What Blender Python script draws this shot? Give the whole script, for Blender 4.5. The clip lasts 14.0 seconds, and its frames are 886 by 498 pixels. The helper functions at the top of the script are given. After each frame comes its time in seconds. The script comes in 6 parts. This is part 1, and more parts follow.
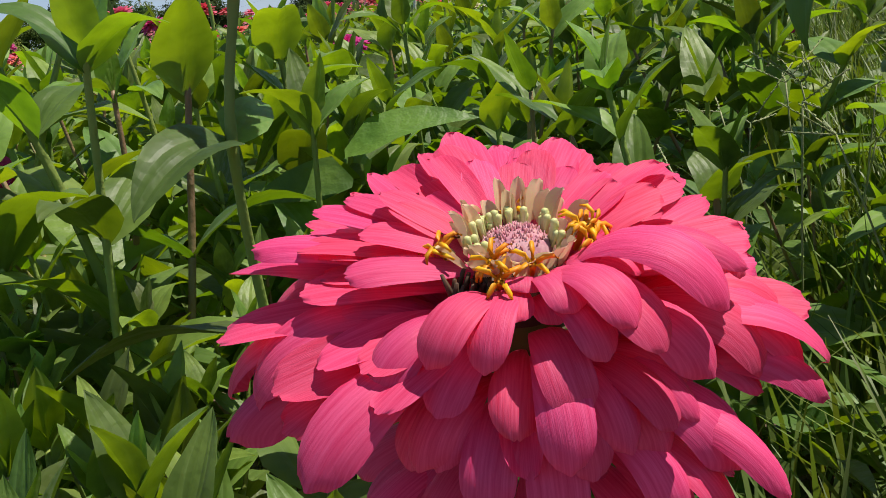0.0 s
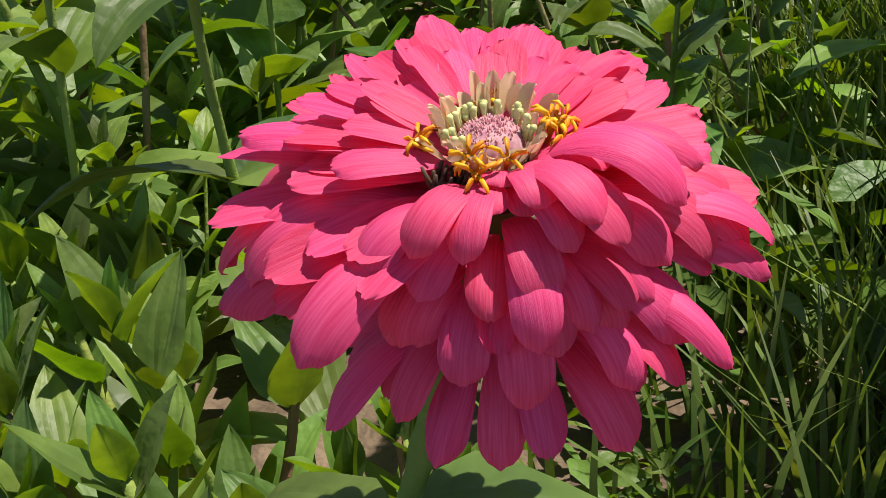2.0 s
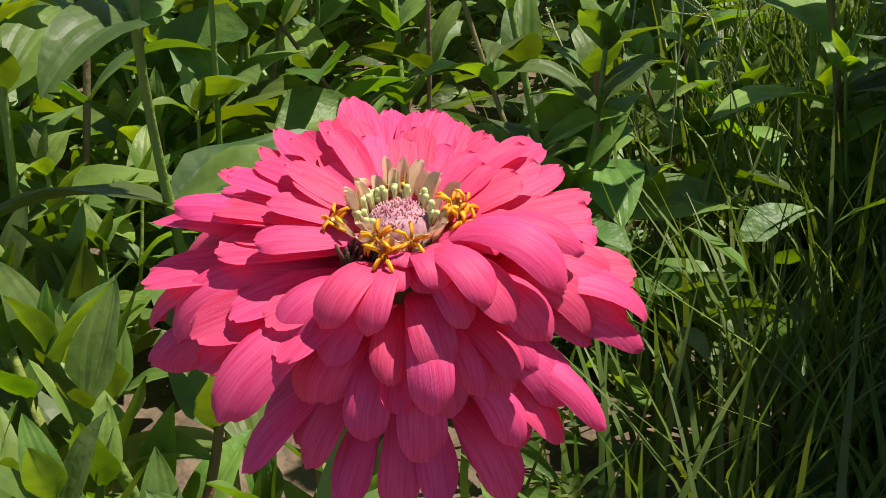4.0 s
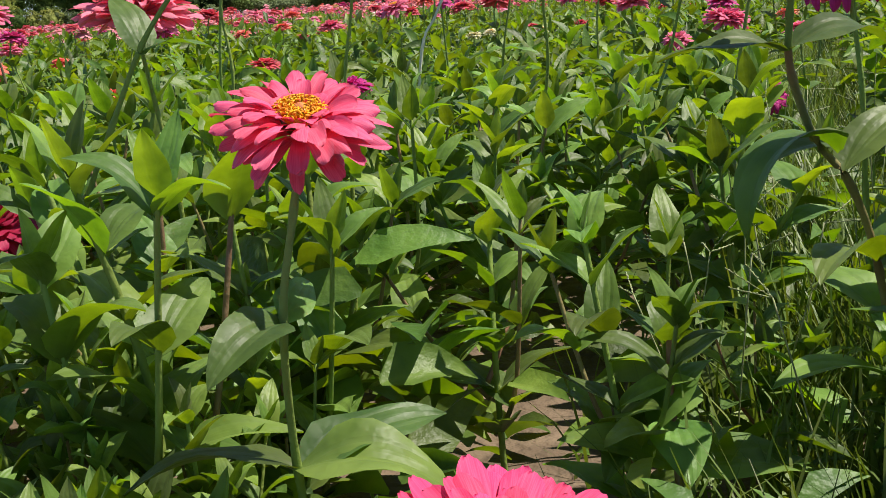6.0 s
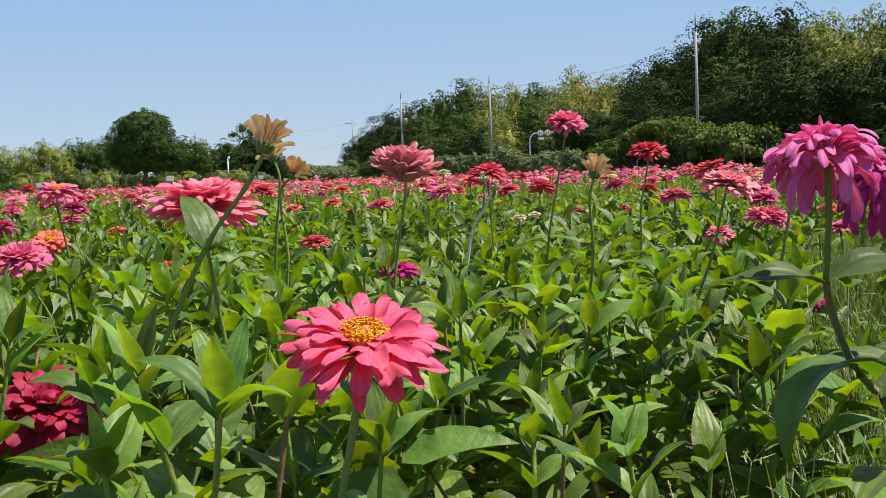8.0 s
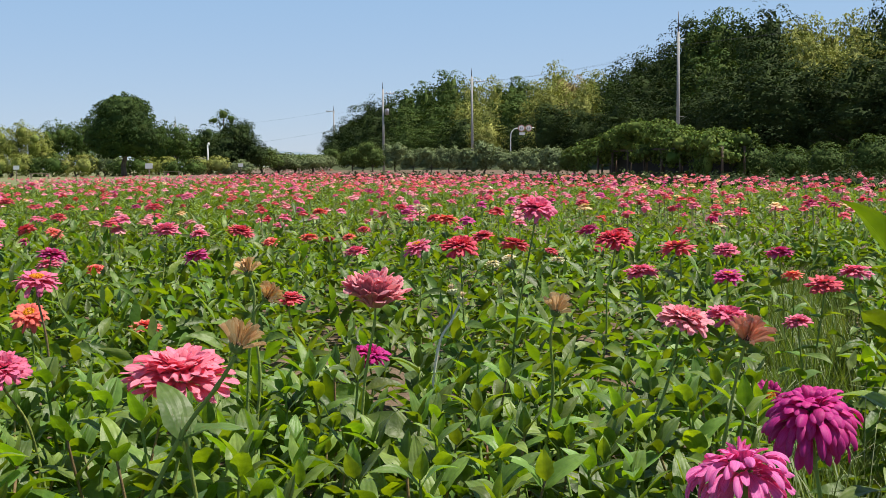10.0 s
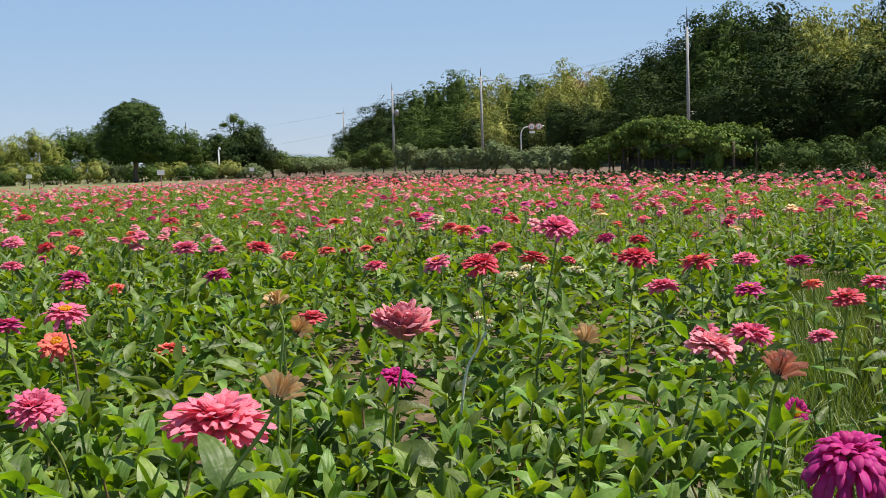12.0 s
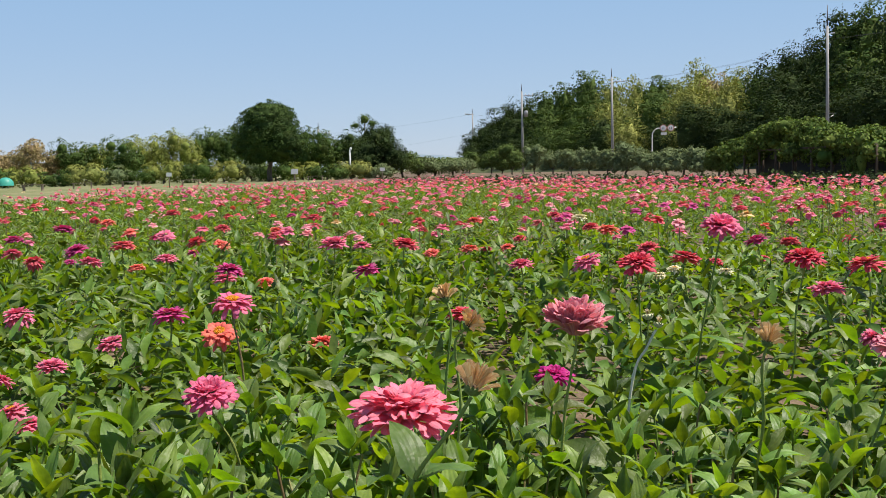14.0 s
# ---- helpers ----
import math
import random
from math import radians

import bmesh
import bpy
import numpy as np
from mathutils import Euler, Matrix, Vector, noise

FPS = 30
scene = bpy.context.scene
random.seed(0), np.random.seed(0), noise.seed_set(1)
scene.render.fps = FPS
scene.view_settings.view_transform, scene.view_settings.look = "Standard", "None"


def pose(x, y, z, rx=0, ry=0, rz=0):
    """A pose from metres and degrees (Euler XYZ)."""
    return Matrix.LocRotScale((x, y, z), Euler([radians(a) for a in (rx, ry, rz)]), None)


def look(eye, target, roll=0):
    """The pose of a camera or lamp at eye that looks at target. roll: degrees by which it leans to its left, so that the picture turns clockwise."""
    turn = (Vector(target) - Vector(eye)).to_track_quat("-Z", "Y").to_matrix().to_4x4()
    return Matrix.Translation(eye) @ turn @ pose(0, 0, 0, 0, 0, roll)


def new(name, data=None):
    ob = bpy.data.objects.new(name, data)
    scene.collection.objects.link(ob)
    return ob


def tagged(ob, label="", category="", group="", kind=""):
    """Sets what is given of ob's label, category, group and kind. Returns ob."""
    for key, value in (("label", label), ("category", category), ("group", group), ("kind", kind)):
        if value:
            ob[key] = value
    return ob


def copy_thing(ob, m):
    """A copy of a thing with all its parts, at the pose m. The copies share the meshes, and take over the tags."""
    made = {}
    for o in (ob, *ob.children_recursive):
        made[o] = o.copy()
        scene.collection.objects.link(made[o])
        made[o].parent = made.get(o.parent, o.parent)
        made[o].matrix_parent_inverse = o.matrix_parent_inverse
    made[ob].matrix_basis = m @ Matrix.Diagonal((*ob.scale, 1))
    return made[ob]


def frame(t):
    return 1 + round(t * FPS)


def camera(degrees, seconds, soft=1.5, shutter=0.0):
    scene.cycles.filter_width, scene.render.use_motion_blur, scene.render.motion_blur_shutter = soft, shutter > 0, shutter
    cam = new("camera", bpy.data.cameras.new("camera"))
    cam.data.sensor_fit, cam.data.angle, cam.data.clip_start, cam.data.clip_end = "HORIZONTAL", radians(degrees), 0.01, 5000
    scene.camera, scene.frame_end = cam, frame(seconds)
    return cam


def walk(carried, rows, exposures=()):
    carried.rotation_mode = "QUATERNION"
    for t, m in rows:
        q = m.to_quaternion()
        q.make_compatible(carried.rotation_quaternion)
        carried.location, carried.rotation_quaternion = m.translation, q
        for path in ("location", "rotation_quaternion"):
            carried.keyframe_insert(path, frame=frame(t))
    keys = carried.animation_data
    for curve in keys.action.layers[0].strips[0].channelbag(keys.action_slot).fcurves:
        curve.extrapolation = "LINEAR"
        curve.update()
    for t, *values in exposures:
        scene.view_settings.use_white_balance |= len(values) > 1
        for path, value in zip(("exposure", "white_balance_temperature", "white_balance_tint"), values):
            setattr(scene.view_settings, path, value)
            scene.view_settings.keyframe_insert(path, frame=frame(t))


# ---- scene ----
cam = camera(41.9, 14.0, soft=0.75)
PATH = [
    (0, (-0.036, 0.022, 0.414), (0.177, 1.967, 0.003), -9.2),
    (0.5, (-0.036, 0.013, 0.432), (0.158, 1.926, -0.116), -10.7),
    (1, (-0.032, 0.015, 0.432), (0.177, 1.893, -0.222), -10.9),
    (1.5, (-0.036, 0.013, 0.435), (0.205, 1.875, -0.252), -10.0),
    (2, (-0.042, 0.011, 0.436), (0.204, 1.854, -0.301), -8.5),
    (2.5, (-0.036, -0.004, 0.446), (0.321, 1.828, -0.273), -5.9),
    (2.7, (-0.036, -0.011, 0.451), (0.349, 1.819, -0.258), -5.0),
    (5, (-0.038, -0.016, 0.481), (0.264, 1.807, -0.284), -4.4),
    (5.5, (-0.047, -0.059, 0.519), (0.235, 1.824, -0.093), -3.9),
    (6, (-0.054, -0.108, 0.553), (0.195, 1.831, 0.13), -4.1),
    (6.5, (-0.058, -0.144, 0.576), (0.19, 1.822, 0.303), -3.6),
    (7, (-0.067, -0.141, 0.582), (0.175, 1.837, 0.414), -2.4),
    (7.5, (-0.068, -0.154, 0.594), (0.155, 1.829, 0.461), -2.2),
    (8, (-0.067, -0.146, 0.594), (0.135, 1.839, 0.465), -2.2),
    (8.5, (-0.062, -0.168, 0.622), (0.114, 1.82, 0.493), -0.6),
    (9, (-0.057, -0.197, 0.703), (0.142, 1.789, 0.575), -1.5),
    (9.2, (-0.047, -0.225, 0.742), (0.156, 1.76, 0.606), -0.8),
    (11.3, (-0.056, -0.199, 0.922), (0.221, 1.776, 0.769), -1.4),
    (11.5, (-0.058, -0.209, 0.923), (0.202, 1.768, 0.772), -1.6),
    (12, (-0.077, -0.223, 0.92), (0.141, 1.76, 0.772), -1.8),
    (12.5, (-0.119, -0.195, 0.914), (-0.026, 1.797, 0.77), -2.2),
    (13, (-0.116, -0.205, 0.919), (-0.074, 1.789, 0.77), -1.9),
    (13.5, (-0.141, -0.19, 0.915), (-0.115, 1.805, 0.776), -1.3),
    (14, (-0.164, -0.19, 0.906), (-0.164, 1.806, 0.766), -1.4),
]
walk(cam, [(t, look(eye, target, roll)) for t, eye, target, roll in PATH], [(0, 0.22, 6850, 10), (0.7, 0.40, 6850, 10), (1.3, 0.46, 6850, 10), (9, 0.46, 6850, 10), (11.5, 0.42, 6850, 10), (14, 0.42, 6850, 10)])

# ---- world, sun ----
SUN_AZ, SUN_EL = 99.0, 64.0          # degrees from +y towards +x, and above the horizon
world = bpy.data.worlds.new("sky")
scene.world = world
world.use_nodes = True
wn = world.node_tree.nodes
sky = wn.new("ShaderNodeTexSky")
sky.sky_type = "NISHITA"
sky.sun_disc = False
sky.sun_elevation, sky.sun_rotation = radians(SUN_EL), radians(SUN_AZ)
sky.air_density, sky.dust_density, sky.ozone_density = 0.85, 0.0, 2.2
wn["Background"].inputs["Strength"].default_value = 0.077
tint = wn.new("ShaderNodeMix")
tint.data_type, tint.blend_type = "RGBA", "MULTIPLY"
tint.inputs["Factor"].default_value = 1.0
tint.inputs["B"].default_value = (0.78, 0.76, 0.83, 1)
world.node_tree.links.new(sky.outputs["Color"], tint.inputs["A"])
# summer haze: a pale even veil low over the horizon, thinning towards the zenith
where, split = wn.new("ShaderNodeTexCoord"), wn.new("ShaderNodeSeparateXYZ")
veil, share, haze = wn.new("ShaderNodeValToRGB"), wn.new("ShaderNodeMapRange"), wn.new("ShaderNodeMix")
veil.color_ramp.elements[0].position, veil.color_ramp.elements[1].position = 0.0, 0.24
veil.color_ramp.elements[0].color, veil.color_ramp.elements[1].color = (4.8, 6.45, 9.1, 1), (3.05, 6.05, 9.9, 1)
share.inputs["From Min"].default_value, share.inputs["From Max"].default_value = 0.2, 0.7
share.inputs["To Min"].default_value, share.inputs["To Max"].default_value = 0.62, 0.0
haze.data_type = "RGBA"
wl = world.node_tree.links
wl.new(where.outputs["Generated"], split.inputs[0])
wl.new(split.outputs["Z"], veil.inputs["Fac"])
wl.new(split.outputs["Z"], share.inputs["Value"])
wl.new(share.outputs["Result"], haze.inputs["Factor"])
wl.new(tint.outputs["Result"], haze.inputs["A"])
wl.new(veil.outputs["Color"], haze.inputs["B"])
wl.new(haze.outputs["Result"], wn["Background"].inputs["Color"])
sun = new("sun", bpy.data.lights.new("sun", "SUN"))
sun.data.energy, sun.data.angle, sun.data.color = 5.0, radians(0.55), (1.0, 0.955, 0.88)
to_sun = Vector((math.sin(radians(SUN_AZ)) * math.cos(radians(SUN_EL)), math.cos(radians(SUN_AZ)) * math.cos(radians(SUN_EL)), math.sin(radians(SUN_EL))))
sun.matrix_world = look(to_sun * 60, (0, 0, 0))


# ---- materials ----
def material(name, c1, c2, scale=8.0, rough=0.5, bump=0.0, bump_scale=60.0, through_light=0.0, glow=None, vary="", spread=0.25,
             hue=0.02, stretch=(1, 1, 1), coords="Object", spec=0.5, metal=0.0, detail=4.0, sheen=0.0):
    """Two colours mixed by noise, varied from piece to piece, with fine relief and, for leaves and petals, light passing through."""
    m = bpy.data.materials.new(name)
    m.use_nodes = True
    n, l = m.node_tree.nodes, m.node_tree.links
    b, out = n["Principled BSDF"], n["Material Output"]
    tc, mp, ns = n.new("ShaderNodeTexCoord"), n.new("ShaderNodeMapping"), n.new("ShaderNodeTexNoise")
    mp.inputs["Scale"].default_value = stretch
    ns.inputs["Scale"].default_value, ns.inputs["Detail"].default_value = scale, detail
    l.new(tc.outputs[coords], mp.inputs["Vector"])
    l.new(mp.outputs["Vector"], ns.inputs["Vector"])
    ramp = n.new("ShaderNodeValToRGB")
    ramp.color_ramp.elements[0].position, ramp.color_ramp.elements[1].position = 0.32, 0.68
    ramp.color_ramp.elements[0].color, ramp.color_ramp.elements[1].color = (*c1, 1), (*c2, 1)
    l.new(ns.outputs["Fac"], ramp.inputs["Fac"])
    col = ramp.outputs["Color"]
    if vary:
        src = n.new("ShaderNodeObjectInfo").outputs["Random"] if vary == "object" else n.new("ShaderNodeNewGeometry").outputs["Random Per Island"]
        hs, mv, mh, mul = n.new("ShaderNodeHueSaturation"), n.new("ShaderNodeMapRange"), n.new("ShaderNodeMapRange"), n.new("ShaderNodeMath")
        mv.inputs["To Min"].default_value, mv.inputs["To Max"].default_value = 1 - spread, 1 + spread
        mh.inputs["To Min"].default_value, mh.inputs["To Max"].default_value = 0.5 - hue, 0.5 + hue
        mul.operation = "FRACT"
        mul2 = n.new("ShaderNodeMath")
        mul2.operation, mul2.inputs[1].default_value = "MULTIPLY", 7.31
        l.new(src, mv.inputs["Value"])
        l.new(src, mul2.inputs[0])
        l.new(mul2.outputs[0], mul.inputs[0])
        l.new(mul.outputs[0], mh.inputs["Value"])
        l.new(mh.outputs["Result"], hs.inputs["Hue"])
        l.new(mv.outputs["Result"], hs.inputs["Value"])
        l.new(col, hs.inputs["Color"])
        col = hs.outputs["Color"]
    l.new(col, b.inputs["Base Color"])
    b.inputs["Roughness"].default_value, b.inputs["Metallic"].default_value = rough, metal
    b.inputs["Specular IOR Level"].default_value = spec
    if sheen:
        b.inputs["Sheen Weight"].default_value, b.inputs["Sheen Roughness"].default_value = sheen, 0.4
    if bump:
        bn, bp = n.new("ShaderNodeTexNoise"), n.new("ShaderNodeBump")
        bn.inputs["Scale"].default_value, bn.inputs["Detail"].default_value = bump_scale, 3.0
        bp.inputs["Strength"].default_value, bp.inputs["Distance"].default_value = bump, 0.1 / bump_scale * 10
        l.new(mp.outputs["Vector"], bn.inputs["Vector"])
        l.new(bn.outputs["Fac"], bp.inputs["Height"])
        l.new(bp.outputs["Normal"], b.inputs["Normal"])
    if through_light:
        tr, mix = n.new("ShaderNodeBsdfTranslucent"), n.new("ShaderNodeMixShader")
        if glow:
            mc = n.new("ShaderNodeMix")
            mc.data_type, mc.blend_type = "RGBA", "MULTIPLY"
            mc.inputs["Factor"].default_value = 1.0
            l.new(col, mc.inputs["A"])
            mc.inputs["B"].default_value = (*glow, 1)
            l.new(mc.outputs["Result"], tr.inputs["Color"])
        else:
            l.new(col, tr.inputs["Color"])
        mix.inputs["Fac"].default_value = through_light
        l.new(b.outputs["BSDF"], mix.inputs[1])
        l.new(tr.outputs["BSDF"], mix.inputs[2])
        l.new(mix.outputs["Shader"], out.inputs["Surface"])
    return m


LEAF = dict(rough=0.50, through_light=0.37, glow=(2.05, 1.90, 0.12), spec=0.54, sheen=0.03)
leaf_mat = material("zinnia_leaf", (0.064, 0.128, 0.020), (0.184, 0.290, 0.060), 2.0, bump=0.07, bump_scale=3, vary="object", spread=0.48, hue=0.022, **LEAF)
field_leaf_mat = material("zinnia_leaf_field", (0.056, 0.116, 0.017), (0.168, 0.258, 0.046), 14, bump=0.25, bump_scale=60, vary="island", spread=0.45, hue=0.022, **LEAF)


def add_veins(m):
    """Pale midrib and a nerve along each half, sunk a little, on a leaf that lies along its own x."""
    n, l = m.node_tree.nodes, m.node_tree.links
    b = n["Principled BSDF"]

    def maths(op, a, c=None):
        q = n.new("ShaderNodeMath")
        q.operation = op
        for i, v in enumerate((a, c)):
            if isinstance(v, float):
                q.inputs[i].default_value = v
            elif v is not None:
                l.new(v, q.inputs[i])
        return q.outputs[0]

    tc, xyz = n.new("ShaderNodeTexCoord"), n.new("ShaderNodeSeparateXYZ")
    l.new(tc.outputs["Object"], xyz.inputs[0])
    side = maths("ABSOLUTE", xyz.outputs["Y"])
    # a nerve runs along each half, bowed with the leaf's outline
    bow = maths("MULTIPLY", maths("SINE", maths("MULTIPLY", xyz.outputs["X"], 3.0)), 0.085)
    off = maths("ABSOLUTE", maths("SUBTRACT", side, bow))
    saw = maths("MINIMUM", maths("MULTIPLY", maths("MINIMUM", off, side), 30.0), 1.0)
    vein = maths("POWER", maths("SUBTRACT", 1.0, saw), 2.0)
    mix = n.new("ShaderNodeMix")
    mix.data_type = "RGBA"
    mix.inputs["B"].default_value = (0.24, 0.33, 0.11, 1)
    l.new(maths("MULTIPLY", vein, 0.12), mix.inputs["Factor"])
    l.new(b.inputs["Base Color"].links[0].from_socket, mix.inputs["A"])
    l.new(mix.outputs["Result"], b.inputs["Base Color"])
    bump = n.new("ShaderNodeBump")
    bump.inputs["Strength"].default_value, bump.inputs["Distance"].default_value = 0.14, 0.02
    l.new(saw, bump.inputs["Height"])
    l.new(b.inputs["Normal"].links[0].from_socket, bump.inputs["Normal"])
    l.new(bump.outputs["Normal"], b.inputs["Normal"])


add_veins(leaf_mat)
stem_mat = material("zinnia_stem", (0.20, 0.31, 0.065), (0.25, 0.30, 0.08), 6, rough=0.7, spec=0.2, bump=0.3, bump_scale=120, through_light=0.1, vary="object", spread=0.15)
field_stem_mat = material("zinnia_stem_field", (0.15, 0.23, 0.06), (0.21, 0.18, 0.08), 3, rough=0.55, vary="island", spread=0.2)
redstem_mat = material("zinnia_stem_reddish", (0.27, 0.13, 0.085), (0.20, 0.22, 0.075), 9, rough=0.5, bump=0.3, bump_scale=120, vary="object", spread=0.15)
grass_mat = material("grass_blade", (0.085, 0.155, 0.025), (0.165, 0.225, 0.050), 5, rough=0.5, through_light=0.35, glow=(1.4, 1.3, 0.4), vary="island", spread=0.3)
seed_mat = material("grass_seed_head", (0.36, 0.38, 0.22), (0.22, 0.27, 0.10), 40, rough=0.7, vary="island", spread=0.2)


def petal_material(name, c1, c2, glow=(1.12, 0.48, 0.55), vary="object", spread=0.12):
    if vary == "object":
        return material(name, c1, c2, 1.0, rough=0.55, bump=0.16, bump_scale=2.2, through_light=0.32, glow=glow, vary=vary, spread=spread, hue=0.008,
                        stretch=(2.2, 26, 1), coords="Generated", spec=0.34, sheen=0.05)
    return material(name, c1, c2, 30.0, rough=0.6, through_light=0.32, glow=glow, vary=vary, spread=spread, hue=0.012, spec=0.3)


COLOURS = {
    "hero": ((0.77, 0.046, 0.165), (0.88, 0.110, 0.275)),
    "pink": ((0.71, 0.130, 0.270), (0.81, 0.230, 0.38)),
    "rose": ((0.73, 0.255, 0.32), (0.83, 0.40, 0.46)),
    "red": ((0.62, 0.060, 0.105), (0.71, 0.110, 0.165)),
    "coral": ((0.78, 0.15, 0.11), (0.84, 0.24, 0.18)),
    "magenta": ((0.50, 0.018, 0.21), (0.62, 0.04, 0.30)),
    "purple": ((0.66, 0.085, 0.37), (0.82, 0.24, 0.55)),
    # crimson is darkened beyond its own tone for the shade among the leaves
    "crimson": ((0.37, 0.013, 0.062), (0.48, 0.025, 0.095)),
    "cream": ((0.74, 0.72, 0.46), (0.82, 0.80, 0.62)),
    "dried": ((0.76, 0.46, 0.19), (0.90, 0.76, 0.47)),
    "salmon": ((0.80, 0.36, 0.24), (0.86, 0.54, 0.40)),
    "hot": ((0.79, 0.195, 0.30), (0.88, 0.33, 0.43)),
    "blush": ((0.78, 0.082, 0.195), (0.89, 0.185, 0.315)),
}
PALE = {"cream": (1.0, 0.95, 0.7), "dried": (1.0, 0.86, 0.55), "rose": (1.1, 0.75, 0.75), "salmon": (1.05, 0.8, 0.7), "pink": (1.1, 0.62, 0.66)}
petal_mats = {k: petal_material("petal_" + k, *v, PALE.get(k, (1.12, 0.48, 0.55))) for k, v in COLOURS.items()}
# in the field many flowers are faded by the sun
FADED = {k: [tuple(0.90 * c + 0.10 * f for c, f in zip(colour, (0.74, 0.52, 0.48))) for colour in v] for k, v in COLOURS.items()}
head_mats = {k: petal_material("petals_" + k, *v, PALE.get(k, (1.12, 0.55, 0.58)), "island", 0.25) for k, v in FADED.items()}
yellow_mat = material("yellow_floret", (0.94, 0.40, 0.006), (0.96, 0.50, 0.016), 300, rough=0.5, through_light=0.25, vary="island", spread=0.15)
bud_mat = material("green_floret_bud", (0.60, 0.66, 0.26), (0.72, 0.74, 0.38), 300, rough=0.55, through_light=0.2, vary="island", spread=0.15)
scale_mat = material("chaffy_scale", (0.72, 0.66, 0.36), (0.78, 0.50, 0.38), 60, rough=0.6, through_light=0.3, vary="object", spread=0.15)
disc_mat = material("purple_disc", (0.46, 0.14, 0.20), (0.72, 0.42, 0.42), 500, rough=0.75, vary="island", spread=0.35)
eye_mat = material("reddish_disc_eye", (0.42, 0.10, 0.05), (0.62, 0.26, 0.06), 300, rough=0.8, bump=0.5, bump_scale=400)
brown_mat = material("withered_floret", (0.05, 0.025, 0.015), (0.12, 0.06, 0.03), 200, rough=0.8)
calyx_mat = material("green_involucre", (0.10, 0.17, 0.04), (0.16, 0.23, 0.06), 120, rough=0.6, vary="island", spread=0.2)
bark_mat = material("bark", (0.07, 0.05, 0.035), (0.13, 0.10, 0.07), 6, rough=0.85, bump=0.5, bump_scale=14, stretch=(1, 1, 0.3))
concrete_mat = material("concrete_pole", (0.30, 0.30, 0.30), (0.38, 0.375, 0.37), 1.5, rough=0.8, bump=0.2, bump_scale=30)
cable_mat = material("black_cable", (0.05, 0.05, 0.055), (0.07, 0.07, 0.075), 1.0, rough=0.6)
steel_mat = material("grey_steel", (0.34, 0.34, 0.35), (0.42, 0.42, 0.43), 3.0, rough=0.45, metal=0.6)
white_paint = material("white_paint", (0.74, 0.74, 0.73), (0.80, 0.80, 0.79), 4.0, rough=0.5)
sign_red = material("sign_border", (0.50, 0.20, 0.18), (0.55, 0.25, 0.22), 4.0, rough=0.5)
sign_grey = material("sign_mark", (0.22, 0.22, 0.26), (0.26, 0.26, 0.30), 4.0, rough=0.5)
# near black, for the sheet that deepens the shade under the pergola
under_shade = material("pergola_shade", (0.012, 0.014, 0.012), (0.022, 0.025, 0.022), 6.0, rough=0.8)
teal_mat = material("teal_tarpaulin", (0.04, 0.36, 0.28), (0.07, 0.45, 0.36), 3.0, rough=0.5, through_light=0.2)


def crown_material(name, c1, c2, spread=0.22):
    return material(name, c1, c2, 0.5, rough=0.75, through_light=0.14, glow=(1.3, 1.25, 0.5), vary="island", spread=spread, hue=0.02, spec=0.15)


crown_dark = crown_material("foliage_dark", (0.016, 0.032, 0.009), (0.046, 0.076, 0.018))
crown_round = crown_material("foliage_round_tree", (0.024, 0.052, 0.012), (0.066, 0.108, 0.025))
crown_mid = crown_material("foliage_green", (0.045, 0.082, 0.018), (0.088, 0.138, 0.030))
crown_bamboo = crown_material("foliage_bamboo", (0.205, 0.240, 0.058), (0.300, 0.315, 0.095))
crown_lime = crown_material("foliage_lime", (0.19, 0.23, 0.045), (0.27, 0.29, 0.075))
crown_dry = crown_material("foliage_dry", (0.30, 0.24, 0.11), (0.36, 0.27, 0.14))
crown_shrub = crown_material("foliage_shrub", (0.070, 0.112, 0.026), (0.125, 0.178, 0.048))
crown_olive = crown_material("foliage_olive", (0.125, 0.170, 0.075), (0.195, 0.240, 0.115))


# ---- helpers for building ----
def mesh_from(name, verts, faces, mat=None, smooth=True):
    me = bpy.data.meshes.new(name)
    me.from_pydata([tuple(v) for v in verts], [], [tuple(int(i) for i in f) for f in faces])
    if smooth:
        me.polygons.foreach_set("use_smooth", [True] * len(me.polygons))
    if mat:
        me.materials.append(mat)
    me.update()
    return me


def big_mesh(name, verts, quads, mat):
    """A large joined mesh out of arrays of vertices and quads."""
    verts, quads = np.asarray(verts, np.float32), np.asarray(quads, np.int32)
    me = bpy.data.meshes.new(name)
    me.vertices.add(len(verts))
    me.vertices.foreach_set("co", verts.ravel())
    me.loops.add(quads.size)
    me.loops.foreach_set("vertex_index", quads.ravel())
    me.polygons.add(len(quads))
    me.polygons.foreach_set("loop_start", np.arange(0, quads.size, 4, dtype=np.int32))
    me.polygons.foreach_set("use_smooth", np.ones(len(quads), bool))
    me.materials.append(mat)
    me.update(calc_edges=True)
    return me


def part(name, mesh, parent, m=None, label=""):
    """Links a mesh as one part under a thing, at the pose m in the thing's own space."""
    ob = new(name, mesh)
    ob.parent = parent
    if m is not None:
        ob.matrix_local = m
    if label:
        ob["label"] = label
    return ob


